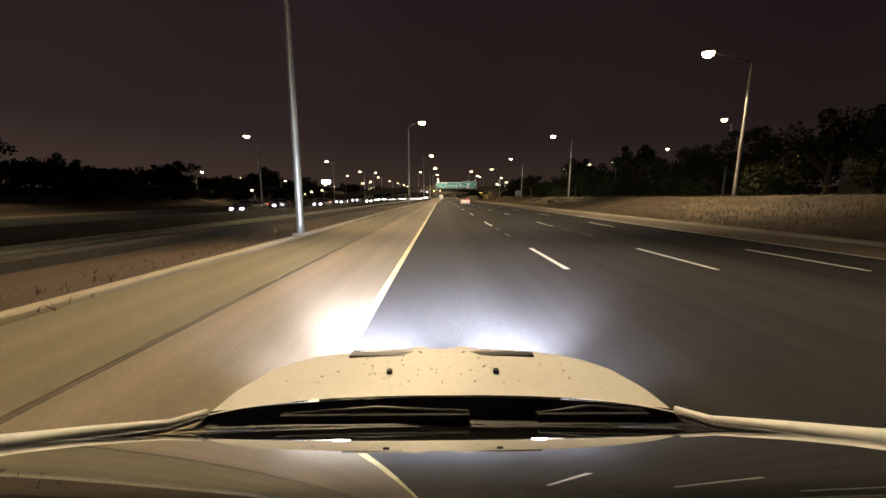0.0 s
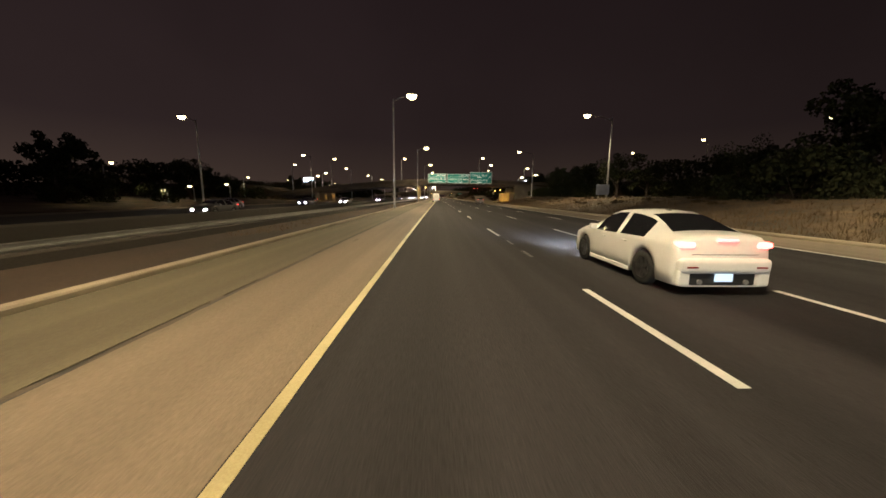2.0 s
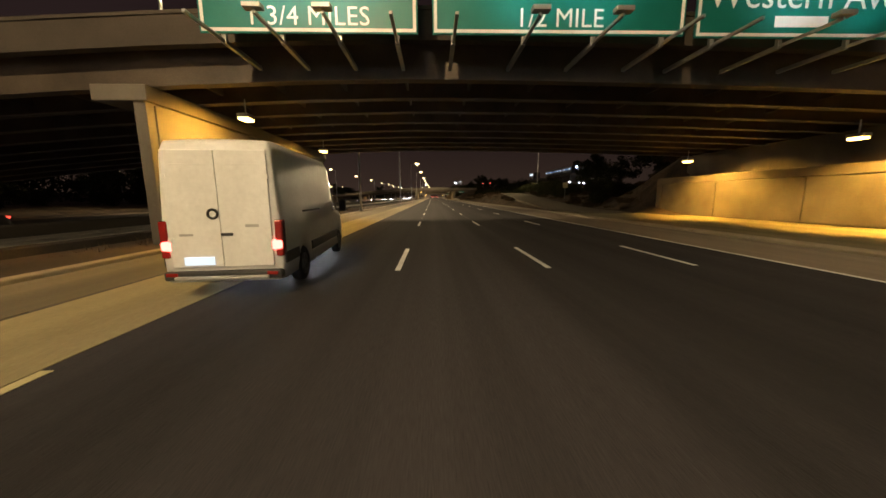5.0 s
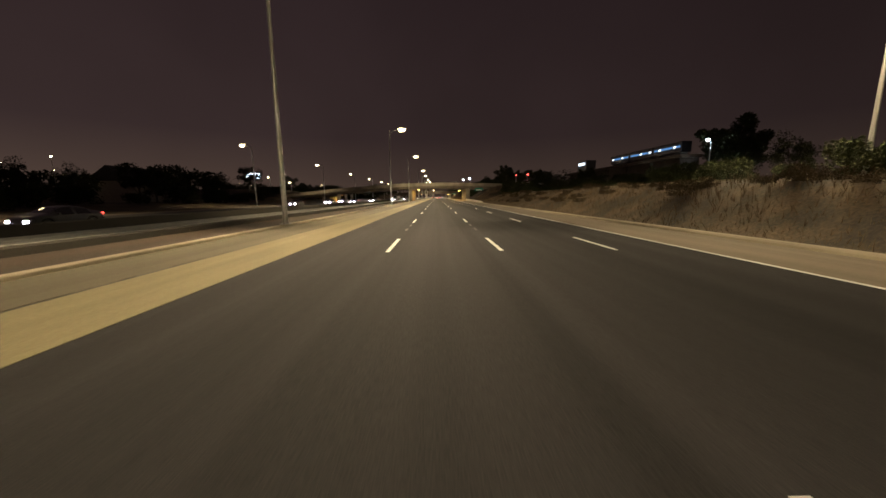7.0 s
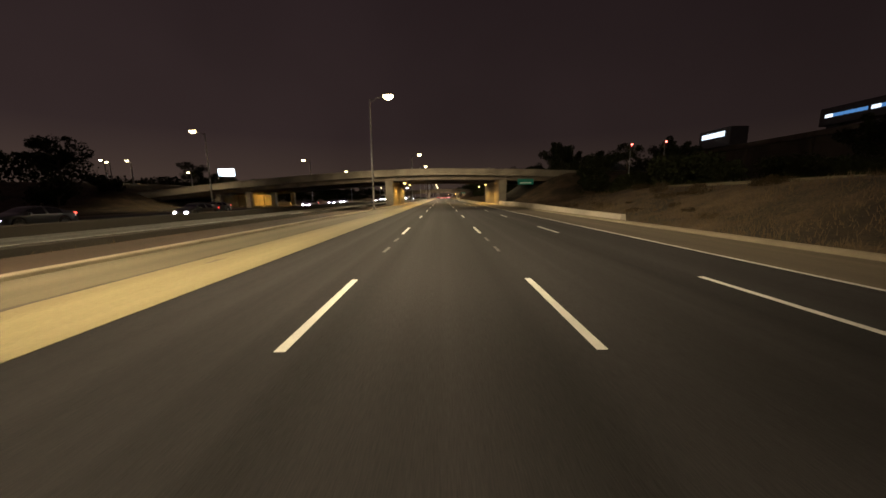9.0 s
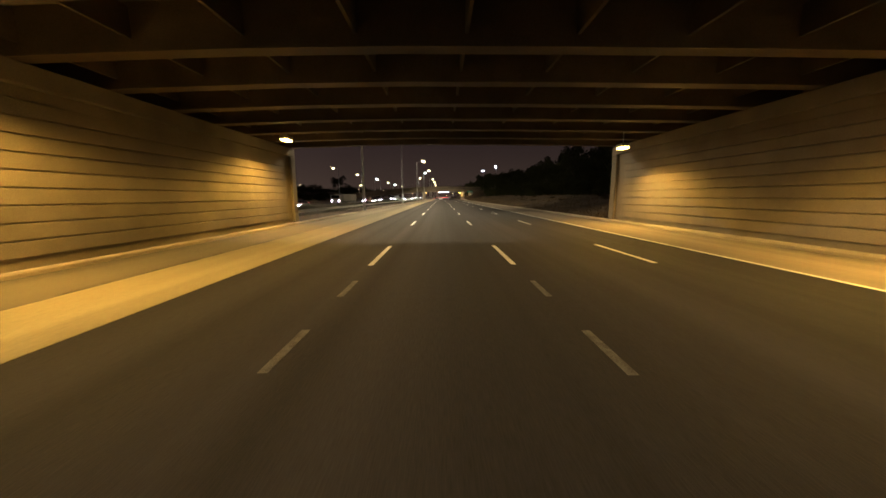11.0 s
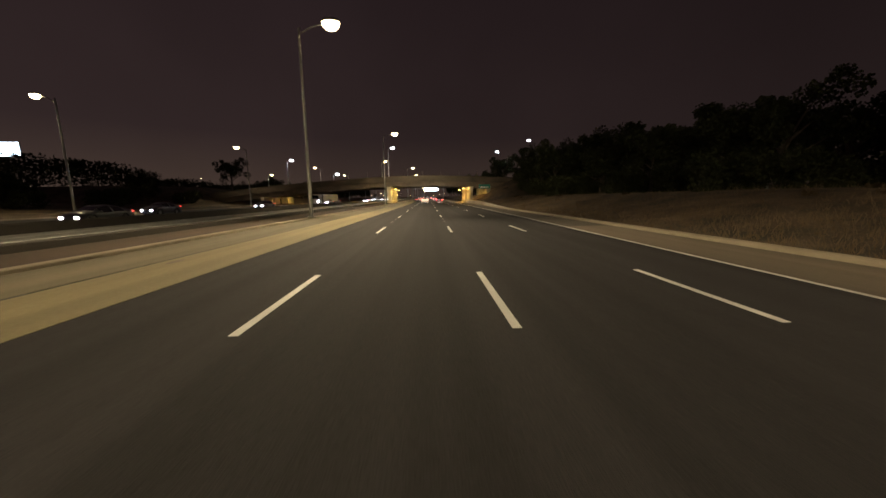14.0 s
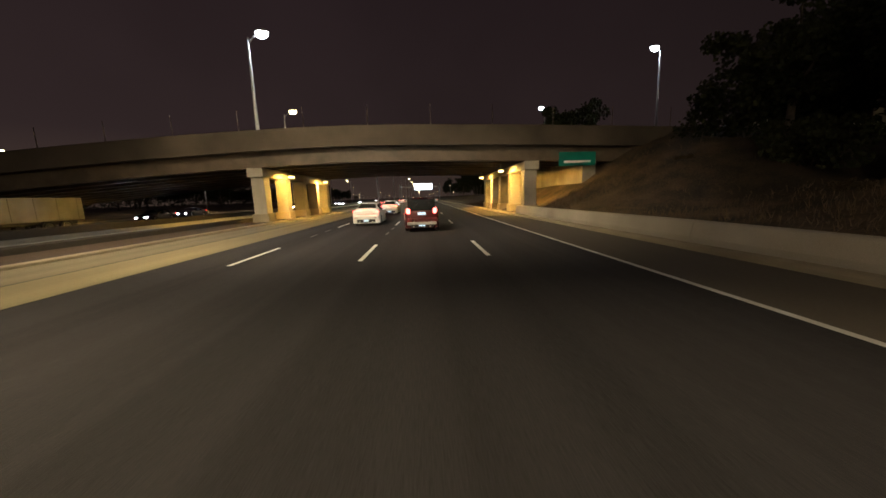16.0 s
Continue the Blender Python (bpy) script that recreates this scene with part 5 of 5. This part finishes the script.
# exit ramp beyond the first bridge
rv, rf = [], []
for i in range(29):
    y = 203 + 5 * i
    x, z = ramp_line(y)
    rv += [(x, y, z - 0.5), (x, y, z + 0.16), (x + 0.3, y, z + 0.16), (x + 0.32, y, z + 0.06), (x + 5.8, y, z + 0.08), (x + 5.8, y, z - 0.5)]
for i in range(28):
    for j in range(5):
        a = 6 * i + j
        rf.append((a, a + 6, a + 7, a + 1))
thing("exit_ramp", "pale concrete exit ramp climbing beside the carriageway", "ramp", kind="structure", data=mesh_of("exit_ramp", rv, rf, M_DULL))


def traffic_signal(x, y, z, height):
    t = thing("traffic_signal", "traffic signal on a steel pole showing red", "traffic signal", pose(x, y, z), "traffic signals")
    part("pole", tube("pole", M_GALV, [(0, 0, -0.2), (0, 0, height + 0.2)], [0.08, 0.06], 10), t)
    head = part("signal_head", block("signal_head", M_BLACK, -0.18, 0.18, -0.25, -0.06, height - 1.05, height, 0.03), t, "black signal head")
    for k, mat in enumerate((M_SIGNAL, M_RED_LENS, M_JOINT)):
        part("lens", disc_ring("lens", mat, [(0.0, -0.05), (0.09, -0.035), (0.13, 0.0), (0.0, 0.0)], 16, "z"), head, "lit red lens" if k == 0 else "", pose(0, -0.255, height - 0.2 - 0.33 * k, -90, 0, 0))
    return t


for x, y in ((33.1, 359.0), (36.4, 356.5)):
    traffic_signal(x, y, bank(x, y), 9.1 - bank(x, y))


# ------------------------------------------------------------- elevated train on its viaduct
viaduct = thing("viaduct", "dark walled viaduct along the top of the bank", "viaduct", kind="structure")
part("deck", block("deck", M_STEEL, 70.0, 76.0, 331, 409, 11.5, 12.4, 0.05), viaduct)
for k in range(6):
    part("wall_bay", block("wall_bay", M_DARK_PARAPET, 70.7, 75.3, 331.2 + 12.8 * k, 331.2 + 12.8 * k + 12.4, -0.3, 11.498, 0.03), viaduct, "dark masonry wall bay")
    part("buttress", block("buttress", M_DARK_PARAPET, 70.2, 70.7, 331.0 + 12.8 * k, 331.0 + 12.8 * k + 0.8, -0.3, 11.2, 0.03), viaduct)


def train_car(y, lit, white):
    t = thing("train_car", "dark metal train car with a band of bright windows", "train", pose(73, y, 12.4), "train cars")
    part("body", block("body", M_CAR_DARK, -1.4, 1.4, 0, 12.1, 0.75, 3.7, 0.16, 3), t)
    for k in range(7):
        part("window", block("window", M_WINDOW_LIT if k in white else lit, -1.44, -1.38, 0.6 + 1.57 * k, 0.6 + 1.57 * k + (1.15 if k in white else 1.52), 2.05, 2.6, 0.02), t, "lit window")
    for yy in (2.0, 10.1):
        part("bogie", block("bogie", M_BLACK, -1.1, 1.1, yy - 1.0, yy + 1.0, 0.0, 0.75, 0.05), t)


for k, y in enumerate((333.0, 345.4, 357.8)):
    train_car(y, M_WINDOW_BLUE, ((1, 5), (0, 3), (2, 6))[k])
thing("station_shelter", "dark elevated shelter with one bright lit panel", "shelter", pose(71, 385, 12.4), data=block("shelter", M_CAR_DARK, -2, 2, 0, 9, 0, 4.1, 0.1))
thing("light_panel", "bright white light panel on the shelter", "lamp", pose(68.94, 386.5, 14.6), data=block("light_panel", M_WINDOW_LIT, -0.05, 0.05, 0, 6.5, 0, 1.1, 0.01))


def house(x, y, w, d, h, label, lit=True):
    z = bank(x, y) - 0.3
    b = thing("house", label, "house", pose(x, y, z))
    part("wall", block("wall", M_HOUSE, -w / 2, w / 2, -d / 2, d / 2, 0, h), b, "pale siding walls")
    v = [(-w / 2 - 0.4, -d / 2 - 0.4, h), (w / 2 + 0.4, -d / 2 - 0.4, h), (w / 2 + 0.4, d / 2 + 0.4, h), (-w / 2 - 0.4, d / 2 + 0.4, h), (0, -d / 2 - 0.4, h + w * 0.36), (0, d / 2 + 0.4, h + w * 0.36)]
    part("roof", mesh_of("roof", v, [(0, 1, 4), (1, 2, 5, 4), (2, 3, 5), (3, 0, 4, 5), (3, 2, 1, 0)], M_ROOF), b)
    for i in range(3):
        yy = -d / 2 + d * (i + 0.5) / 3
        win = part("window", block("window", M_SODIUM_FAR if lit and i == 1 else M_GLASS, -w / 2 - 0.03, -w / 2 + 0.02, yy - 0.5, yy + 0.5, h * 0.45, h * 0.8), b)
        part("frame", block("frame", M_SIGN_WHITE, -w / 2 - 0.05, -w / 2 - 0.004, yy - 0.6, yy + 0.6, h * 0.42, h * 0.45), win)
    part("porch_lamp", block("porch_lamp", M_SODIUM, -w / 2 - 0.25, -w / 2 - 0.05, -0.1, 0.1, h * 0.86, h * 0.94, 0.03), b, "small glowing lamp")


house(52, 408, 8, 12, 5.0, "pale gabled house half hidden by trees")
house(56, 36, 9, 14, 5.5, "pale house behind the trees with one lit window")
house(54, 585, 9, 12, 5.0, "pale house above the retaining wall")
house(-82, 300, 10, 14, 5.0, "pale house on the far side with a lit window")
house(-86, 345, 12, 14, 6.0, "pale building on the far side with a lit window")

# far lights of the city along the road
dv, df, pv, pf = [], [], [], []
rng = random.Random(5)
for i in range(165):
    side = rng.choice((-1, -1, 1)) if i < 120 else -1
    y = rng.uniform(640, 1900) if i < 120 else rng.uniform(150, 640)
    x = (-48 - 22 * (i >= 120) - rng.uniform(0, 160)) if side < 0 else (30 + rng.uniform(0, 60))
    z = rng.uniform(6.5, 13)
    r = rng.uniform(0.16, 0.34)
    o = len(dv)
    dv += [(x + r, y, z), (x - r, y, z), (x, y + r, z), (x, y - r, z), (x, y, z + r * 0.7), (x, y, z - r * 0.7)]
    df += [tuple(o + q for q in t) for t in ((0, 2, 4), (2, 1, 4), (1, 3, 4), (3, 0, 4), (2, 0, 5), (1, 2, 5), (3, 1, 5), (0, 3, 5))]
    pv += [(x - 0.06, y, bank(x, y) - 0.2), (x + 0.06, y, bank(x, y) - 0.2), (x + 0.06, y, z), (x - 0.06, y, z)]
    pf.append(tuple(range(len(pv) - 4, len(pv))))
thing("distant_lights", "scattered far sodium street lights of the city", "street lights", kind="stuff", data=mesh_of("distant_lights", dv, df, M_SODIUM_FAR))
thing("distant_poles", "thin far lamp poles of the city", "lamp poles", kind="stuff", data=mesh_of("distant_poles", pv, pf, M_GALV))


# ------------------------------------------------------------- trees and grass
def tree(seed, height, spread, leaves):
    r = random.Random(seed)
    t = thing("tree", "dark leafy tree on the embankment", "tree", pose(0, 0, 0), "embankment trees")
    top = height * 0.62
    pts = [(0, 0, -0.3), (r.uniform(-.1, .1), r.uniform(-.1, .1), height * 0.25), (r.uniform(-.4, .4), r.uniform(-.4, .4), top)]
    v, f = [], []

    def limb(points, radii):
        me = tube("limb", None, points, radii, 7)
        o = len(v)
        v.extend(tuple(p.co) for p in me.vertices)
        f.extend(tuple(o + k for k in p.vertices) for p in me.polygons)
        bpy.data.meshes.remove(me)
    limb(pts, [height * 0.028, height * 0.022, height * 0.009])
    tips = [Vector(pts[2])]
    for i in range(9):
        a = 2 * math.pi * i / 9 + r.uniform(-.3, .3)
        z0 = height * r.uniform(0.22, 0.55)
        tip = Vector((math.cos(a) * spread * r.uniform(.45, .85), math.sin(a) * spread * r.uniform(.45, .85), z0 + height * r.uniform(.12, .38)))
        limb([(0, 0, z0), tuple(tip * 0.5 + Vector((0, 0, z0 * 0.55))), tuple(tip)], [height * 0.011, height * 0.008, height * 0.003])
        tips.append(tip)
    part("trunk", mesh_of("trunk", v, f, M_BARK, True), t, "brown forked trunk")
    lv, lf = [], []
    cl = []
    for tip in tips:
        for _ in range(4):
            cl.append((tip + Vector((r.gauss(0, .5), r.gauss(0, .5), r.gauss(0.1, .5))) * spread * 0.42, spread * r.uniform(.16, .36)))
    for i in range(leaves):
        c, rad = cl[i % len(cl)]
        d = Vector((r.gauss(0, 1), r.gauss(0, 1), r.gauss(0, 0.8))).normalized() * rad * r.uniform(.55, 1.08)
        p = c + d
        s = r.uniform(.08, .17) * (height / 9)
        q = Euler((r.uniform(0, 6), r.uniform(0, 6), r.uniform(0, 6))).to_matrix()
        o = len(lv)
        for a, b in ((-1, -.6), (.2, -1), (1, .3), (-.3, 1)):
            lv.append(tuple(p + q @ Vector((a * s, b * s, 0.12 * s * a * b))))
        lf.append((o, o + 1, o + 2, o + 3))
    part("crown", mesh_of("crown", lv, lf, M_LEAF), t, "ragged crown of dark green leaves")
    return t


def bush(seed, height, spread, leaves, name="bush", label="dense dark bush along the embankment", foliage=None, group="embankment bushes"):
    r = random.Random(seed)
    t = thing(name, label, "bush", pose(0, 0, 0), group)
    st = []
    for i in range(5):
        a = 1.3 * i
        st.append(tube("stem", None, [(0.1 * math.cos(a), 0.1 * math.sin(a), -0.2), (spread * 0.4 * math.cos(a), spread * 0.4 * math.sin(a), height * 0.7)], [0.04, 0.015], 5))
    v, f = [], []
    for me in st:
        o = len(v)
        v.extend(tuple(p.co) for p in me.vertices)
        f.extend(tuple(o + k for k in p.vertices) for p in me.polygons)
        bpy.data.meshes.remove(me)
    part("stem", mesh_of("stem", v, f, M_BARK, True), t, "thin brown stems")
    lv, lf = [], []
    lumps = [(Vector((r.uniform(-.75, .75) * spread, r.uniform(-.75, .75) * spread, height * r.uniform(.2, .8))), spread * r.uniform(.22, .42)) for _ in range(16)]
    for i in range(leaves):
        c, rad = lumps[i % 16]
        d = Vector((r.gauss(0, 1), r.gauss(0, 1), r.gauss(0, .9))).normalized() * rad * r.uniform(.5, 1.08)
        p = c + d
        p.z = max(0.03, p.z)
        s = r.uniform(.08, .17) * (1.0 if height > 1 else 0.42)
        q = Euler((r.uniform(0, 6), r.uniform(0, 6), r.uniform(0, 6))).to_matrix()
        o = len(lv)
        for a, b in ((-1, -.6), (.2, -1), (1, .3), (-.3, 1)):
            lv.append(tuple(p + q @ Vector((a * s, b * s, 0.12 * s * a * b))))
        lf.append((o, o + 1, o + 2, o + 3))
    part("foliage", mesh_of("foliage", lv, lf, foliage or M_LEAF), t, "tangled leaves and twigs")
    return t


kinds = [tree(1, 10.5, 4.4, 5200), tree(2, 12.5, 4.8, 6000), tree(3, 8.0, 3.6, 4200), tree(4, 14.0, 5.2, 6800)]
spots = []
rng = random.Random(11)
for y in range(-30, 182, 7):
    spots.append((rng.uniform(34, 46), y + rng.uniform(-3, 3), rng.choice((0, 1, 2, 0)), rng.uniform(0.55, 0.85)))
for y in range(222, 282, 13):
    spots.append((rng.uniform(38, 54), y + rng.uniform(-3, 3), rng.choice((2, 2, 0)), rng.uniform(0.4, 0.6) * (1.35 if y < 245 else 1.0)))
for y in range(336, 347, 5):
    spots.append((rng.uniform(50, 66), y + rng.uniform(-2, 2), rng.choice((0, 1, 2)), rng.uniform(0.4, 0.55)))
for y in range(364, 384, 5):
    spots.append((rng.uniform(33, 47), y + rng.uniform(-2, 2), rng.choice((0, 1)), rng.uniform(0.5, 0.68)))
for y in range(404, 575, 6):
    spots.append((rng.uniform(33, 44), y + rng.uniform(-3, 3), rng.choice((0, 1, 3, 1)), rng.uniform(0.66, 0.93)))
for y in range(410, 575, 9):
    spots.append((rng.uniform(46, 60), y + rng.uniform(-3, 3), rng.choice((1, 3)), rng.uniform(0.75, 0.98)))
spots += [(77.5, 324.0, 3, 1.1), (81.0, 328.0, 3, 1.0), (76.0, 318.5, 1, 0.85)]
spots += [(32.5, 556, 3, 0.8), (37, 562, 1, 0.85), (34, 569, 3, 0.7), (41, 558, 3, 0.9), (33, 549, 1, 0.85)]
for y in range(604, 900, 12):
    spots.append((rng.uniform(32, 50), y + rng.uniform(-3, 3), rng.choice((0, 1, 3)), rng.uniform(0.8, 1.1)))
for y in range(-20, 900, 8):
    if not any(abs(y - c) < 14 for c in (196, 390, 586)):
        spots.append((rng.uniform(-72, -56), y + rng.uniform(-4, 4), rng.choice((0, 2, 1)), rng.uniform(0.6, 0.95) * (0.7 if 465 < y < 550 else 1.0)))
for k, ob in enumerate(kinds):
    x, y, _, s = spots[k]
    ob.matrix_basis = pose(x, y, bank(x, y) - 0.1, 0, 0, 40 * k) @ Matrix.Scale(s, 4)
for x, y, k, s in spots[4:]:
    ob = copy_thing(kinds[k], pose(x, y, bank(x, y) - 0.1, 0, 0, rng.uniform(0, 360)))
    ob.scale = (s * rng.uniform(.9, 1.15), s * rng.uniform(.9, 1.15), s)

shrubs = [bush(21, 2.6, 2.6, 2600), bush(22, 3.4, 3.0, 3200)]
places = []
for y in range(-20, 620, 5):
    if not any(abs(y - c) < 13 for c in (196, 388, 586)):
        if not 212 < y < 345:
            places.append((rng.uniform(30.5, 37), y + rng.uniform(-2, 2), rng.uniform(0.7, 1.25)))
            if y % 10 == 0:
                places.append((rng.uniform(38, 48), y + rng.uniform(-2, 2), rng.uniform(0.9, 1.4)))
        else:
            inner = ramp_line(y)[0]
            for _ in range(2):
                places.append((rng.uniform(inner + 7.5, inner + 15), y + rng.uniform(-2.5, 2.5), rng.uniform(0.4, 0.8)))
            if not 240 < y < 331:
                places.append((rng.uniform(48, 66), y + rng.uniform(-2, 2), rng.uniform(0.9, 1.35)))
                places.append((rng.uniform(44, 62), y + rng.uniform(-2, 2), rng.uniform(0.8, 1.25)))
        if y % 10 == 5:
            places.append((rng.uniform(-60, -53), y + rng.uniform(-2, 2), rng.uniform(0.8, 1.4)))
places = [p for p in places if not (0 < p[0] < 37 and any(abs(p[1] - c) < 8 for c in (-14, 32, 78, 122, 170)))]
for k, ob in enumerate(shrubs):
    x, y, s = places[k]
    ob.matrix_basis = pose(x, y, bank(x, y) - 0.05) @ Matrix.Scale(s, 4)
for i, (x, y, s) in enumerate(places[2:]):
    ob = copy_thing(shrubs[i % 2], pose(x, y, bank(x, y) - 0.05, 0, 0, rng.uniform(0, 360)))
    ob.scale = (s, s, s * rng.uniform(.8, 1.1))

# dry brush on the slopes
clumps = [bush(41, 0.9, 1.1, 1100, "dry_brush", "low clump of dry brown brush on the slope", M_BRUSH, "dry brush"),
          bush(42, 0.6, 1.5, 1300, "dry_brush", "low clump of dry brown brush on the slope", M_BRUSH, "dry brush")]
spots = []
for i in range(260):
    y = rng.uniform(206, 348)
    inner = ramp_line(y)[0]
    if i % 5 < 3 and inner > 20.4:
        spots.append((rng.uniform(19.8, inner - 0.3), y, rng.uniform(0.3, 0.7)))
    else:
        spots.append((inner + 7.0 + abs(rng.gauss(0, 7)), y, rng.uniform(0.4, 0.95)))
for i in range(90):
    y = rng.choice((rng.uniform(405, 572), rng.uniform(60, 165)))
    spots.append((rng.uniform(23.5, 31), y, rng.uniform(0.25, 0.55)))
for i, (x, y, s) in enumerate(spots):
    m = pose(x, y, bank(x, y) - 0.04, 0, 0, rng.uniform(0, 360))
    ob = clumps[i] if i < 2 else copy_thing(clumps[i % 2], m)
    if i < 2:
        ob.matrix_basis = m
    ob.scale = (s, s, s * rng.uniform(0.7, 1.2))

# woods behind the embankment trees
def woods(label, stretches, x0, depth, base, count):
    r = random.Random(31)
    v, f = [], []
    for i in range(count):
        ya, yb = stretches[i % len(stretches)]
        y = r.uniform(ya, yb)
        x = x0 + r.gauss(0, depth)
        top = base + 2.6 * noise.noise((x0, y * 0.06, 1.0)) + 1.6 * noise.noise((x0, y * 0.21, 3.0))
        p = Vector((x, y, max(bank(x, y), 0) + max(1.5, top) * r.random() ** 0.6))
        s = r.uniform(0.18, 0.42)
        q = Euler((r.uniform(0, 6), r.uniform(0, 6), r.uniform(0, 6))).to_matrix()
        o = len(v)
        for a, b in ((-1, -.6), (.2, -1), (1, .3), (-.3, 1)):
            v.append(tuple(p + q @ Vector((a * s, b * s, 0.12 * s * a * b))))
        f.append((o, o + 1, o + 2, o + 3))
    thing("woods", label, "woods", kind="stuff", data=mesh_of("woods", v, f, M_LEAF))


woods("dark ragged line of woods beyond the opposite carriageway", [(-60, 150), (150, 400), (400, 640), (640, 940)], -100, 3.5, 8.0, 115000)
woods("dark ragged woods behind the embankment trees", [(-60, 175), (402, 640), (640, 900)], 66, 3.5, 8.5, 62000)

# grass tufts on the bank and in the median
tv, tf = [], []
for i in range(110000):
    y = rng.uniform(-5, 620)
    if rng.random() < 0.85:
        x = FOOT + 0.1 + abs(rng.gauss(0, 6.5))
        if any(a < y < b for a, b in ((183, 203), (377.5, 401.5), (575.5, 597.5))) or (168 < y < 203 and x < 28.3) or (203 <= y < 350 and ramp_line(y)[0] - 0.4 < x < ramp_line(y)[0] + 6.2):
            continue
        if (330 < y < 381 or 523 < y < 577) and x < 18.1:
            continue
    else:
        x = rng.uniform(-8.3, -5.0)
        if noise.noise((x * 0.3, y * 0.05, 2.0)) < 0.05:
            continue
    z = bank(x, y) if x > 0 else 0.04
    h, w = rng.uniform(0.07, 0.30) * (1.25 + 1.3 * max(0, noise.noise((x * 0.22, y * 0.16, 4.0)))) * (1 if x > 0 else 0.5), rng.uniform(0.008, 0.026)
    a = rng.uniform(0, 6.28)
    for _ in range(2):
        a += 1.9
        o = len(tv)
        lx, ly = rng.gauss(0, .10), rng.gauss(0, .10)
        tv += [(x - w * math.cos(a), y - w * math.sin(a), z - 0.05), (x + w * math.cos(a), y + w * math.sin(a), z - 0.05), (x + lx, y + ly, z + h)]
        tf.append((o, o + 1, o + 2))
thing("grass", "dry uncut grass tufts along the bank and median", "grass", kind="stuff", data=mesh_of("grass", tv, tf, M_GRASS_BLADE))
